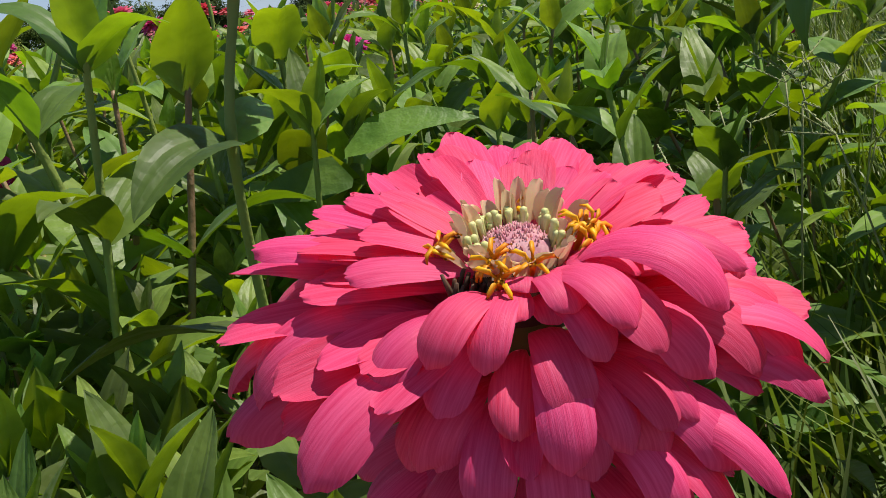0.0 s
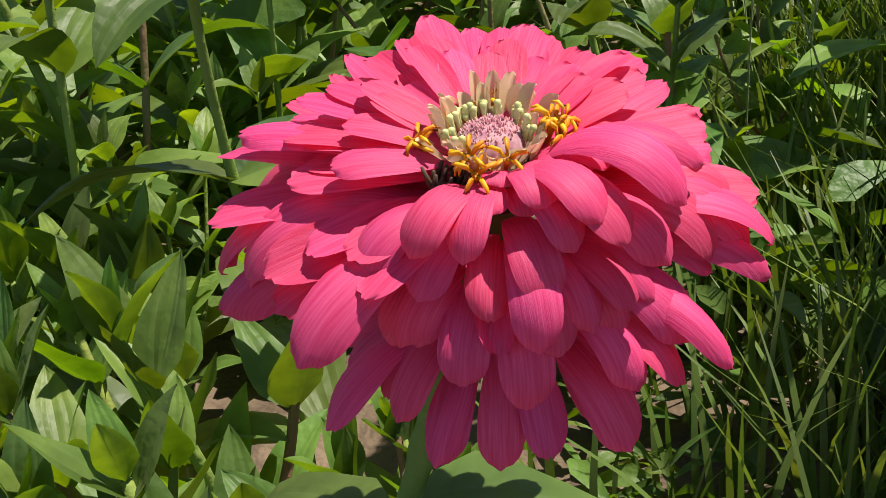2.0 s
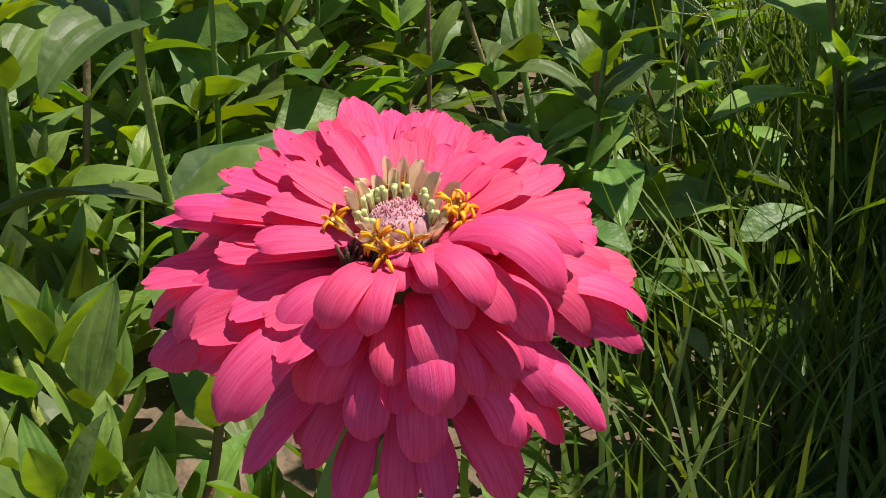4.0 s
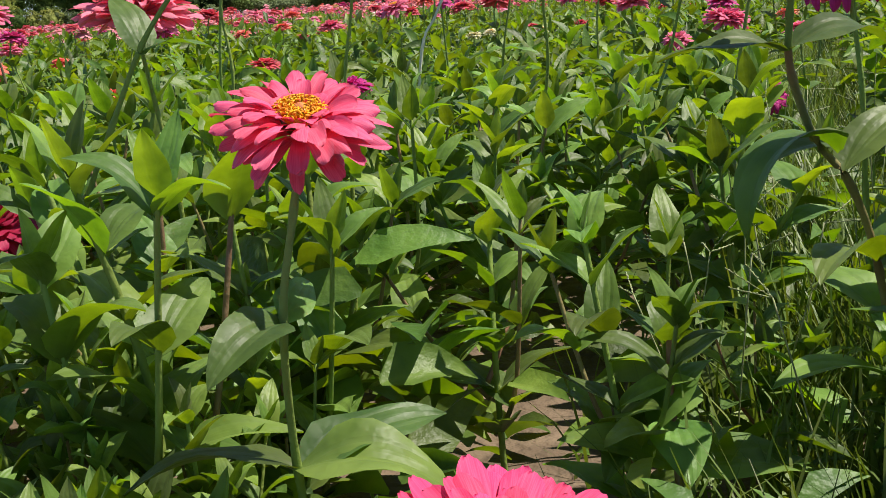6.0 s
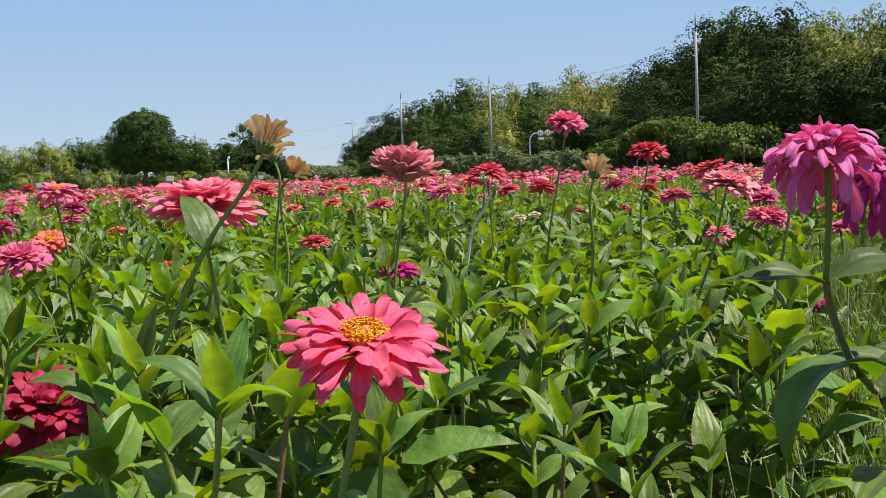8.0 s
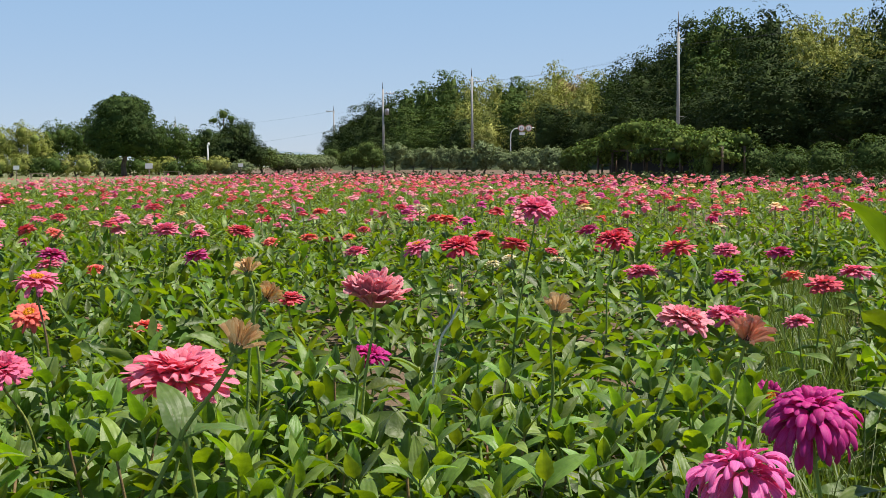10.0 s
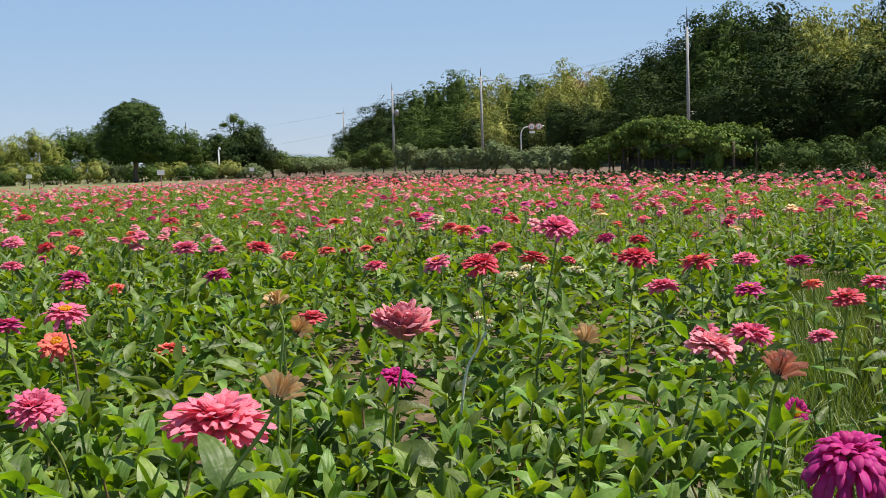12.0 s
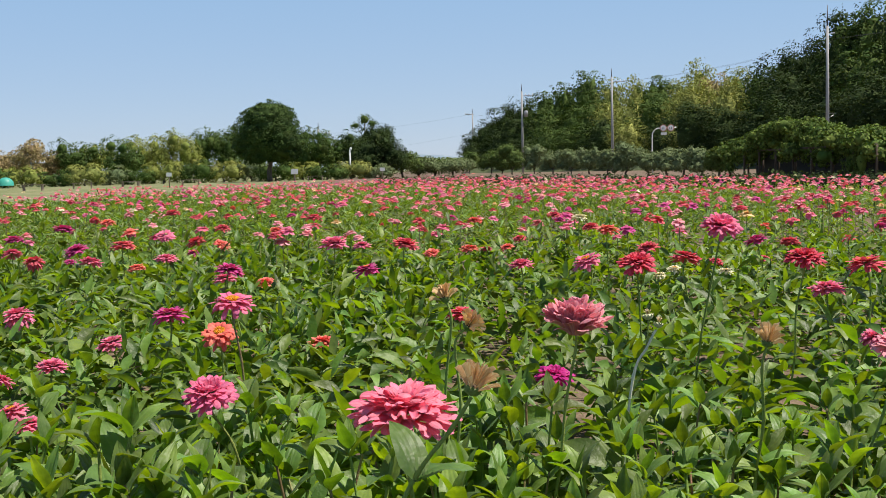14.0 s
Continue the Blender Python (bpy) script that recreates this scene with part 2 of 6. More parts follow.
def tube_arrays(points, radii, n=8):
    pts = [Vector(p) for p in points]
    verts, faces = [], []
    for i, p in enumerate(pts):
        d = (pts[min(i + 1, len(pts) - 1)] - pts[max(i - 1, 0)]).normalized()
        a = d.orthogonal() if abs(d.z) < 0.9 else Vector((1, 0, 0)) - d * d.x
        a.normalize()
        b = d.cross(a)
        r = radii[i] if hasattr(radii, "__len__") else radii
        for k in range(n):
            w = 2 * math.pi * k / n
            verts.append(p + (a * math.cos(w) + b * math.sin(w)) * r)
    for i in range(len(pts) - 1):
        for k in range(n):
            faces.append((i * n + k, i * n + (k + 1) % n, (i + 1) * n + (k + 1) % n, (i + 1) * n + k))
    faces.append(tuple(range(n - 1, -1, -1)))
    faces.append(tuple(range((len(pts) - 1) * n, len(pts) * n)))
    return verts, faces


def tube(name, points, radii, mat, n=8):
    return mesh_from(name, *tube_arrays(points, radii, n), mat)


def join_arrays(pieces):
    verts, faces = [], []
    for v, f in pieces:
        o = len(verts)
        verts += list(v)
        faces += [tuple(i + o for i in q) for q in f]
    return verts, faces


def smooth_path(points, per=5):
    """Points along a smooth line through the given points."""
    p = [Vector(q) for q in points]
    out = []
    for i in range(len(p) - 1):
        a, b, c, d = p[max(i - 1, 0)], p[i], p[i + 1], p[min(i + 2, len(p) - 1)]
        for k in range(per):
            t = k / per
            out.append(0.5 * ((2 * b) + (c - a) * t + (2 * a - 5 * b + 4 * c - d) * t * t + (3 * b - a - 3 * c + d) * t ** 3))
    out.append(p[-1])
    return out


def place_copy(ob, m):
    """A copy of a thing at the pose and scale m, whatever scale the first one has."""
    return copy_thing(ob, m @ Matrix.Diagonal((1 / ob.scale.x, 1 / ob.scale.y, 1 / ob.scale.z, 1)))


def leaf_arrays(rng, along=9, across=4, width=0.42, fold=0.25, droop=0.5, wave=0.03, twist=0.0, pointed=1.0):
    """A zinnia leaf one unit long on +x: clasping base, widest near a third, pointed tip, folded on its midrib, wavy margin."""
    verts, faces = [], []
    x = z = 0.0
    ang = 0.0
    ph = rng.uniform(0, 6)
    for i in range(along + 1):
        t = i / along
        if i:
            ang = droop * (0.25 - t)
            x += math.cos(ang) / along
            z += math.sin(ang) / along
        s = (math.sin(math.pi * min(1, 0.13 + 0.87 * t) ** 0.72)) ** (0.8 * pointed)
        w = width / 2 * max(0.03, s) * (1 if t < 0.97 else 0.35) * min(1.0, 0.22 + 4.5 * t)
        tw = twist * t
        for j in range(across + 1):
            v = -1 + 2 * j / across
            h = abs(v) * w * fold + wave * (v * v) * math.sin(t * 9 + ph + (1.4 if v > 0 else 0)) * s - 0.012 * (1 if j == across // 2 else 0)
            yy, zz = v * w, h - 0.35 * w * fold * (v * v) ** 2
            yy, zz = yy * math.cos(tw) - zz * math.sin(tw), yy * math.sin(tw) + zz * math.cos(tw)
            verts.append(Vector((x - zz * math.sin(ang), yy, z + zz * math.cos(ang))))
    c = across + 1
    for i in range(along):
        for j in range(across):
            faces.append((i * c + j, (i + 1) * c + j, (i + 1) * c + j + 1, i * c + j + 1))
    return verts, faces


lr = random.Random(4)
leaf_meshes = [mesh_from("leaf", *leaf_arrays(lr, width=lr.uniform(0.38, 0.50), fold=lr.uniform(0.2, 0.55), droop=lr.uniform(0.5, 1.6),
                                              wave=lr.uniform(0.012, 0.04), twist=lr.uniform(-0.35, 0.35)), leaf_mat) for _ in range(14)]
cupped_meshes = [mesh_from("leaf", *leaf_arrays(lr, width=lr.uniform(0.42, 0.54), fold=lr.uniform(0.3, 0.7), droop=lr.uniform(-0.2, 0.7),
                                                wave=0.02, twist=lr.uniform(-0.2, 0.2)), leaf_mat) for _ in range(6)]


def petal_arrays(width=0.42, bend=0.5, cup=-0.25, notch=0.0, along=9, across=6, roll=0.0, ripple=0.0, phase=0.0, skew=0.0):
    """A ray petal from the origin to one unit on +x: narrow base, widest past the middle, blunt tip; bend arches it, cup turns its margins."""
    spine, x, z, last = [], 0.0, 0.0, 0.0
    for i in range(along + 1):
        t = 1 - (1 - i / along) ** 1.45
        ang = bend * (0.5 - t) * (0.6 + 0.8 * t)
        x, z, last = x + math.cos(ang) * (t - last), z + math.sin(ang) * (t - last), t
        spine.append((t, x, z, ang))
    turn, length = math.atan2(z, x), math.hypot(x, z)
    verts, faces = [], []
    for i, (t, x, z, ang) in enumerate(spine):
        x, z, ang = (x * math.cos(turn) + z * math.sin(turn)) / length, (z * math.cos(turn) - x * math.sin(turn)) / length, ang - turn
        s = 0.30 + 0.70 * math.sin(math.pi / 2 * t / 0.64) if t < 0.64 else math.sqrt(max(0.0, 1 - ((t - 0.64) / 0.365) ** 2.6))
        w = width / 2 * max(s, 0.2)
        for j in range(across + 1):
            v = -1 + 2 * j / across
            h = cup * w * (v * v) + 0.022 * math.cos(v * 9.4) * (1.1 - t) * width + roll * v * w * t + ripple * width * v * abs(v) * math.sin(6.5 * t + phase + (0.9 if v > 0 else 0)) * t
            back = (notch * (1 - abs(v)) * 0.03 + 0.03 * v * v) * (1 if i == along else 0)
            verts.append(Vector((x - h * math.sin(ang) - back, v * w * (1 + ripple * 0.5 * math.sin(8 * t + phase + 2 * v)) + skew * math.sin(math.pi * t) * width, z + h * math.cos(ang))))
    c = across + 1
    for i in range(along):
        for j in range(across):
            faces.append((i * c + j, (i + 1) * c + j, (i + 1) * c + j + 1, i * c + j + 1))
    return verts, faces


pr = random.Random(11)
def some_petals(n, bend, cup, notches=(0, 0.6, 1.2, 2.0), roll=0.3):
    return [petal_arrays(0.42, pr.uniform(*bend), pr.uniform(*cup), pr.choice(notches), roll=pr.uniform(-roll, roll), ripple=pr.uniform(0.03, 0.14), phase=pr.uniform(0, 6), skew=pr.uniform(-0.16, 0.16)) for _ in range(n)]


def ray_petal(bend, cup, notch, lift=0.0, along=13, across=8, roll=0.0, ripple=0.05, phase=0.0, skew=0.0, furl=0.0):
    """A petal of the great flower, one unit long on +x: clawed base, nearly parallel sides, blunt tip; it runs straight, then arches over;
    cup turns both margins, furl one of them, and fine furrows run along it."""
    spine, x, z, last = [], 0.0, 0.0, 0.0
    for i in range(along + 1):
        t = 1 - (1 - i / along) ** 1.3
        ang = lift * (1 - t) - bend * t ** 1.8
        x, z, last = x + math.cos(ang) * (t - last), z + math.sin(ang) * (t - last), t
        spine.append((t, x, z, ang))
    turn, length = math.atan2(z, x), math.hypot(x, z)
    verts, faces = [], []
    for i, (t, x, z, ang) in enumerate(spine):
        x, z, ang = (x * math.cos(turn) + z * math.sin(turn)) / length, (z * math.cos(turn) - x * math.sin(turn)) / length, ang - turn
        s = 0.24 + 0.76 * math.sin(math.pi / 2 * t / 0.72) ** 1.35 if t < 0.72 else max(0.07, 1 - ((t - 0.72) / 0.283) ** 2.5) ** 0.58
        w = 0.21 * s
        for j in range(across + 1):
            v = -1 + 2 * j / across
            deep = cup * (0.35 + 0.65 * t)
            h = deep * w * (v * v) + 0.005 * math.cos(v * 9.4) * s * (1.15 - t) + roll * v * w * t
            h += ripple * 0.42 * v * abs(v) * math.sin(6.5 * t + phase + (0.9 if v > 0 else 0)) * t
            if furl:
                h += furl * w * max(0.0, v) ** 2 * math.sin(math.pi * min(1, t * 1.15))
            back = notch * 0.045 * max(0.0, 1 - 2.2 * abs(v)) + 0.035 * v * v if i == along else notch * 0.02 * max(0.0, 1 - 2.2 * abs(v)) if i == along - 1 else 0.0
            side = v * w * (1 - 0.16 * abs(deep) * abs(v)) * (1 + ripple * 0.4 * math.sin(8 * t + phase + 2 * v))
            if furl and v > 0:
                side *= 1 - 0.3 * abs(furl) * v
            verts.append(Vector((x - h * math.sin(ang) - back, side + skew * math.sin(math.pi * t) * 0.42, z + h * math.cos(ang))))
    c = across + 1
    for i in range(along):
        for j in range(across):
            faces.append((i * c + j, (i + 1) * c + j, (i + 1) * c + j + 1, i * c + j + 1))
    return verts, faces


def ray_petals(n, bend, cup, furl=(0.0, 0.0), lift=(0.0, 0.2), ripple=(0.02, 0.07)):
    return [ray_petal(pr.uniform(*bend), pr.uniform(*cup), pr.choice((0, 0, 0, 0.3, 0.8)), pr.uniform(*lift), roll=pr.uniform(-0.25, 0.25), ripple=pr.uniform(*ripple),
                      phase=pr.uniform(0, 6), skew=pr.uniform(-0.10, 0.10), furl=pr.uniform(*furl)) for _ in range(n)]


GREAT = {"upper": ray_petals(12, (0.1, 0.5), (-0.35, 0.30)), "spoon": ray_petals(12, (1.1, 1.8), (-0.7, -0.15), lift=(0.35, 0.8)),
         "hanging": ray_petals(8, (0.5, 1.0), (-0.6, 0.1), lift=(0.3, 0.7)), "furled": ray_petals(6, (0.3, 0.9), (0.3, 0.9), (0.5, 1.6)),
         "ruffled": ray_petals(12, (0.1, 0.9), (-0.5, 0.55), (0.0, 0.5), (0.1, 0.5), (0.07, 0.17)), "folded": ray_petals(8, (0.1, 0.5), (0.7, 1.5), (0.2, 0.9), (0.0, 0.3), (0.06, 0.14))}
PETALS = some_petals(12, (0.1, 1.1), (-0.42, 0.22))
DROOPED = some_petals(9, (0.5, 1.5), (-0.5, 0.12))
CURLED = some_petals(5, (-0.5, 0.6), (0.35, 0.9), (0,), 0.45)
petal_meshes = {}


def petal_mesh(kind, i, colour):
    key = (kind, i, colour)
    if key not in petal_meshes:
        petal_meshes[key] = mesh_from("petal", *{"flat": PETALS, "droop": DROOPED, "curl": CURLED, **GREAT}[kind][i], petal_mats[colour])
    return petal_meshes[key]


def reach_matrix(a, b, width, up):
    """The pose and scale that lay a unit petal from a to b, its face towards up; width is its full breadth."""
    x = b - a
    length = x.length
    x = x.normalized()
    y = up.cross(x).normalized()
    z = x.cross(y)
    m = Matrix((x, y, z)).transposed().to_4x4()
    return Matrix.Translation(a) @ m @ Matrix.Diagonal((length, width / 0.42, length, 1))


def lathe(profile, n=20):
    verts, faces = [], []
    for r, z in profile:
        for k in range(n):
            w = 2 * math.pi * k / n
            verts.append(Vector((r * math.cos(w), r * math.sin(w), z)))
    for i in range(len(profile) - 1):
        for k in range(n):
            faces.append((i * n + k, i * n + (k + 1) % n, (i + 1) * n + (k + 1) % n, (i + 1) * n + k))
    return verts, faces


def moved(arrays, m):
    return [m @ v for v in arrays[0]], arrays[1]


def floret_arrays(rng, size):
    """A tubular disc floret: a short tube with five curled lobes."""
    pieces = [tube_arrays([(0, 0, 0), (0, 0, size * 0.6), (0, 0, size)], [size * 0.13, size * 0.15, size * 0.22], 6)]
    for k in range(5):
        w = 2 * math.pi * k / 5 + rng.uniform(-0.2, 0.2)
        d = Vector((math.cos(w), math.sin(w), 0))
        pieces.append(tube_arrays([d * size * 0.12 + Vector((0, 0, size * 0.95)), d * size * 0.42 + Vector((0, 0, size * 1.25)),
                                   d * size * 0.80 + Vector((0, 0, size * 1.25)), d * size * 1.02 + Vector((0, 0, size * 1.0))],
                                  [size * 0.10, size * 0.11, size * 0.10, size * 0.05], 6))
    return join_arrays(pieces)


def calyx_arrays(r, rng):
    """The scaly green cup under a flower."""
    pieces = [lathe([(0.12 * r, -0.62 * r), (0.45 * r, -0.5 * r), (0.62 * r, -0.2 * r), (0.58 * r, 0.0), (0.0, 0.05 * r)], 14)]
    for ring in range(3):
        for k in range(11):
            w = 2 * math.pi * (k + 0.5 * ring) / 11 + rng.uniform(-0.1, 0.1)
            base = Vector((math.cos(w), math.sin(w), 0)) * r * (0.40 + 0.10 * ring) + Vector((0, 0, -0.5 * r + ring * 0.16 * r))
            tip = Vector((math.cos(w), math.sin(w), 0)) * r * (0.62 + 0.05 * ring) + Vector((0, 0, -0.22 * r + ring * 0.16 * r))
            pieces.append(moved(petal_arrays(0.42, 0.6, -0.3, along=3, across=2), reach_matrix(base, tip, 0.26 * r, Vector((math.cos(w), math.sin(w), 0.4)))))
    return join_arrays(pieces)


# ---- ground ----
def strip_x(y):
    """Middle line of the grassy gap between the flower rows."""
    return 0.50 + 0.44 * (y - 0.9)


def on_strip(x, y, half=0.17):
    return y < 6.5 and abs(x - strip_x(y)) < half + 0.02 * max(y, 0)


def ground_material():
    m = material("soil_and_turf", (0.085, 0.056, 0.036), (0.20, 0.142, 0.094), 9.0, rough=0.95, bump=0.7, bump_scale=35, detail=8)
    n, l = m.node_tree.nodes, m.node_tree.links
    b = n["Principled BSDF"]
    soil = b.inputs["Base Color"].links[0].from_socket
    pos, turf, ramp, mix = n.new("ShaderNodeNewGeometry"), n.new("ShaderNodeTexNoise"), n.new("ShaderNodeValToRGB"), n.new("ShaderNodeMix")
    turf.inputs["Scale"].default_value, turf.inputs["Detail"].default_value = 0.35, 8.0
    ramp.color_ramp.elements[0].position, ramp.color_ramp.elements[1].position = 0.38, 0.62
    ramp.color_ramp.elements[0].color, ramp.color_ramp.elements[1].color = (0.10, 0.14, 0.04, 1), (0.24, 0.22, 0.11, 1)
    l.new(pos.outputs["Position"], turf.inputs["Vector"])
    l.new(turf.outputs["Fac"], ramp.inputs["Fac"])
    # turf begins past the field's left edge, a line on the ground
    dot, rng_ = n.new("ShaderNodeVectorMath"), n.new("ShaderNodeMapRange")
    dot.operation = "DOT_PRODUCT"
    dot.inputs[1].default_value = (-1, 0, 0)
    l.new(pos.outputs["Position"], dot.inputs[0])
    l.new(dot.outputs["Value"], rng_.inputs["Value"])
    rng_.inputs["From Min"].default_value, rng_.inputs["From Max"].default_value = 10.0, 11.0
    mix.data_type = "RGBA"
    l.new(rng_.outputs["Result"], mix.inputs["Factor"])
    l.new(soil, mix.inputs["A"])
    l.new(ramp.outputs["Color"], mix.inputs["B"])
    l.new(mix.outputs["Result"], b.inputs["Base Color"])
    return m


def build_ground():
    bm = bmesh.new()
    ys = [-600, -60, -12, -4] + [-2 + 0.08 * i for i in range(70)] + [4.5, 6, 9, 14, 25, 50, 110, 300, 1500]
    xs = [-1200, -200, -40, -10, -4] + [-2 + 0.08 * i for i in range(51)] + [3, 5, 12, 40, 200, 1200]
    grid = [[bm.verts.new((x, y, 0.012 * noise.noise((x * 7, y * 7, 0)) + 0.012 * noise.noise((x * 19, y * 19, 3)) if abs(x) < 3 and -2 < y < 4.5 else 0)) for x in xs] for y in ys]
    for i in range(len(ys) - 1):
        for j in range(len(xs) - 1):
            bm.faces.new((grid[i][j], grid[i][j + 1], grid[i + 1][j + 1], grid[i + 1][j])).smooth = True
    me = bpy.data.meshes.new("ground")
    bm.to_mesh(me)
    bm.free()
    me.materials.append(ground_material())
    tagged(new("ground", me), "brown crumbly field soil with turf beyond", "ground", kind="structure")


build_ground()


# ---- flowers ----
def tilt_matrix(tilt, az):
    return Matrix.Rotation(radians(tilt), 4, Vector((-math.sin(radians(az)), math.cos(radians(az)), 0)))


# tiers: petals, elevation in degrees, share of the radius, share of petals' breadth, kind of petal
STYLES = {
    "semi": [(9, 36, 0.44, 0.22, "ruffled"), (14, 22, 0.70, 0.24, "ruffled"), (17, 11, 0.92, 0.245, "ruffled"), (19, 2, 1.04, 0.245, "ruffled"), (14, -7, 1.0, 0.24, "upper"), (9, -15, 0.86, 0.23, "furled"), (3, -40, 0.70, 0.25, "hanging")],
    "double": [(12, 58, 0.36, 0.20, "curl"), (17, 40, 0.54, 0.23, "curl"), (21, 25, 0.74, 0.25, "flat"), (23, 13, 0.90, 0.26, "flat"), (23, 2, 1.02, 0.26, "flat"), (18, -12, 1.0, 0.26, "droop")],
    "cup": [(16, 82, 0.66, 0.20, "curl"), (20, 73, 0.82, 0.23, "curl"), (24, 63, 0.96, 0.25, "flat"), (26, 51, 1.05, 0.26, "flat"), (26, 39, 1.10, 0.26, "flat"), (18, 26, 1.06, 0.25, "droop")],
    "shaggy": [(8, 74, 0.40, 0.07, "furled"), (18, 30, 0.52, 0.16, "spoon"), (22, 8, 0.74, 0.17, "ruffled"), (24, -8, 0.90, 0.175, "spoon"), (22, -22, 1.0, 0.18, "ruffled"), (12, -36, 1.02, 0.20, "spoon"), (4, -54, 1.08, 0.26, "hanging")],
    "layered": [(12, 60, 0.32, 0.17, "ruffled"), (17, 47, 0.50, 0.20, "upper"), (21, 36, 0.67, 0.22, "ruffled"), (24, 26, 0.82, 0.235, "upper"), (26, 17, 0.95, 0.24, "ruffled"), (27, 9, 1.05, 0.24, "upper"), (26, 1, 1.08, 0.24, "upper"), (16, -7, 1.03, 0.24, "ruffled")],
    "dried": [(8, 80, 0.92, 0.026, "folded"), (13, 66, 1.10, 0.027, "folded"), (14, 50, 1.16, 0.027, "folded"), (6, 28, 1.10, 0.026, "folded")],
    "mound": [(12, 60, 0.36, 0.20, "curl"), (16, 42, 0.55, 0.23, "flat"), (20, 24, 0.76, 0.25, "flat"), (22, 8, 0.92, 0.26, "droop"), (22, -12, 1.04, 0.26, "droop"), (18, -34, 1.08, 0.25, "droop"), (9, -58, 1.0, 0.23, "droop")],
    "low": [(12, 46, 0.38, 0.20, "curl"), (17, 24, 0.62, 0.23, "flat"), (21, 9, 0.84, 0.25, "flat"), (23, -4, 1.0, 0.26, "flat"), (17, -17, 0.96, 0.25, "droop")],
    "pompom": [(10, 68, 0.30, 0.16, "spoon"), (14, 52, 0.45, 0.18, "spoon"), (18, 36, 0.60, 0.19, "spoon"), (20, 20, 0.75, 0.20, "spoon"), (22, 4, 0.88, 0.21, "spoon"), (22, -13, 0.98, 0.21, "spoon"), (20, -31, 1.0, 0.21, "spoon"), (14, -52, 0.95, 0.20, "spoon")],
    "flat": [(14, 24, 0.62, 0.27, "flat"), (17, 8, 0.88, 0.28, "flat"), (17, -8, 1.0, 0.28, "flat"), (10, -24, 0.98, 0.27, "droop")],
}


def style_petals(style, radius, rng):
    """Base, tip, breadth, face and kind of every petal of a flower, about its middle."""
    out = []
    for tier, (count, el, share, breadth, kind) in enumerate(STYLES[style]):
        off = rng.uniform(0, 1)
        for k in range(count):
            w = 2 * math.pi * (k + off) / count + rng.uniform(-0.13, 0.13)
            e = radians(el + rng.uniform(-10, 10) * ({"shaggy": 2.1, "dried": 1.6}.get(style, 1.0)))
            length = radius * share * rng.uniform(0.82, 1.08)
            d = Vector((math.cos(w), math.sin(w), 0))
            a = d * radius * 0.16 + Vector((0, 0, -0.05 * radius * tier))
            b = a + (d * math.cos(e) + Vector((0, 0, math.sin(e)))) * (length - radius * 0.16 * math.cos(e))
            out.append((a, b, radius * breadth * 2 * rng.uniform(0.85, 1.12) * ({"dried": 0.8, "semi": 0.49, "cup": 0.56}.get(style, 0.47)), d * -math.sin(e) + Vector((0, 0, math.cos(e))), kind))
    return out


def disc_arrays(r, rng):
    """Yellow florets in rings round a dome."""
    pieces = []
    for ring, count in ((0.95, 15), (0.74, 12), (0.52, 8)):
        for k in range(count):
            w = 2 * math.pi * (k + rng.random()) / count
            p = Vector((math.cos(w), math.sin(w), 0)) * r * ring + Vector((0, 0, 0.14 * r))
            pieces.append(moved(floret_arrays(rng, r * 0.40), Matrix.Translation(p) @ tilt_matrix(28 * ring, math.degrees(w))))
    return join_arrays(pieces)


def near_head(plant, at, tilt, az, diameter, style, colour, seed, disc="none"):
    """A flower head with every petal a piece of its own, at a point in the plant's own space."""
    rng = random.Random(seed)
    r = diameter / 2
    head = part("flower_head", mesh_from("flower_head", *calyx_arrays(r * (0.50 if style == "dried" else 0.34), rng), calyx_mat), plant, Matrix.Translation(at) @ tilt_matrix(tilt, az))
    for a, b, breadth, face, kind in style_petals(style, r, rng):
        i = rng.randrange(len({"flat": PETALS, "droop": DROOPED, "curl": CURLED, **GREAT}[kind]))
        part("petal", petal_mesh(kind, i, colour), head, reach_matrix(a, b, breadth, face))
    core = lathe([(0.20 * r, -0.02 * r), (0.19 * r, 0.07 * r), (0.11 * r, 0.13 * r), (0.01 * r, 0.15 * r)], 14)
    part("disc", mesh_from("disc", *core, petal_mats[colour] if disc == "none" else yellow_mat if disc != "dried" else brown_mat), head)
    if disc == "yellow":
        part("eye", mesh_from("eye", *lathe([(0.08 * r, 0.06 * r), (0.075 * r, 0.14 * r), (0.045 * r, 0.165 * r), (0.005 * r, 0.17 * r)], 12), eye_mat), head, label="purple middle of the disc")
        part("floret_ring", mesh_from("florets", *disc_arrays(0.21 * r, rng), yellow_mat), head, Matrix.Translation((0, 0, 0.03 * r)), "orange-yellow tubular florets")
    return head


corolla_cache = {}


def corolla(style, colour, variant):
    """All petals of a flower one unit in radius as one mesh, for flowers that stand further off."""
    key = (style, colour, variant)
    if key not in corolla_cache:
        rng = random.Random(variant * 31 + 7)
        pieces = []
        for a, b, breadth, face, kind in style_petals(style, 1.0, rng):
            bend, cup = {"flat": (0.4, -0.25), "droop": (0.9, -0.4), "curl": (0.2, 0.4)}[kind]
            pieces.append(moved(petal_arrays(0.42, bend + rng.uniform(-0.2, 0.2), cup, along=4, across=2), reach_matrix(a, b, breadth * 1.1, face)))
        corolla_cache[key] = mesh_from("corolla", *join_arrays(pieces), head_mats[colour])
    return corolla_cache[key]


unit_calyx = mesh_from("calyx", *calyx_arrays(0.34, random.Random(3)), calyx_mat)
unit_disc = mesh_from("disc", *disc_arrays(0.20, random.Random(5)), yellow_mat)


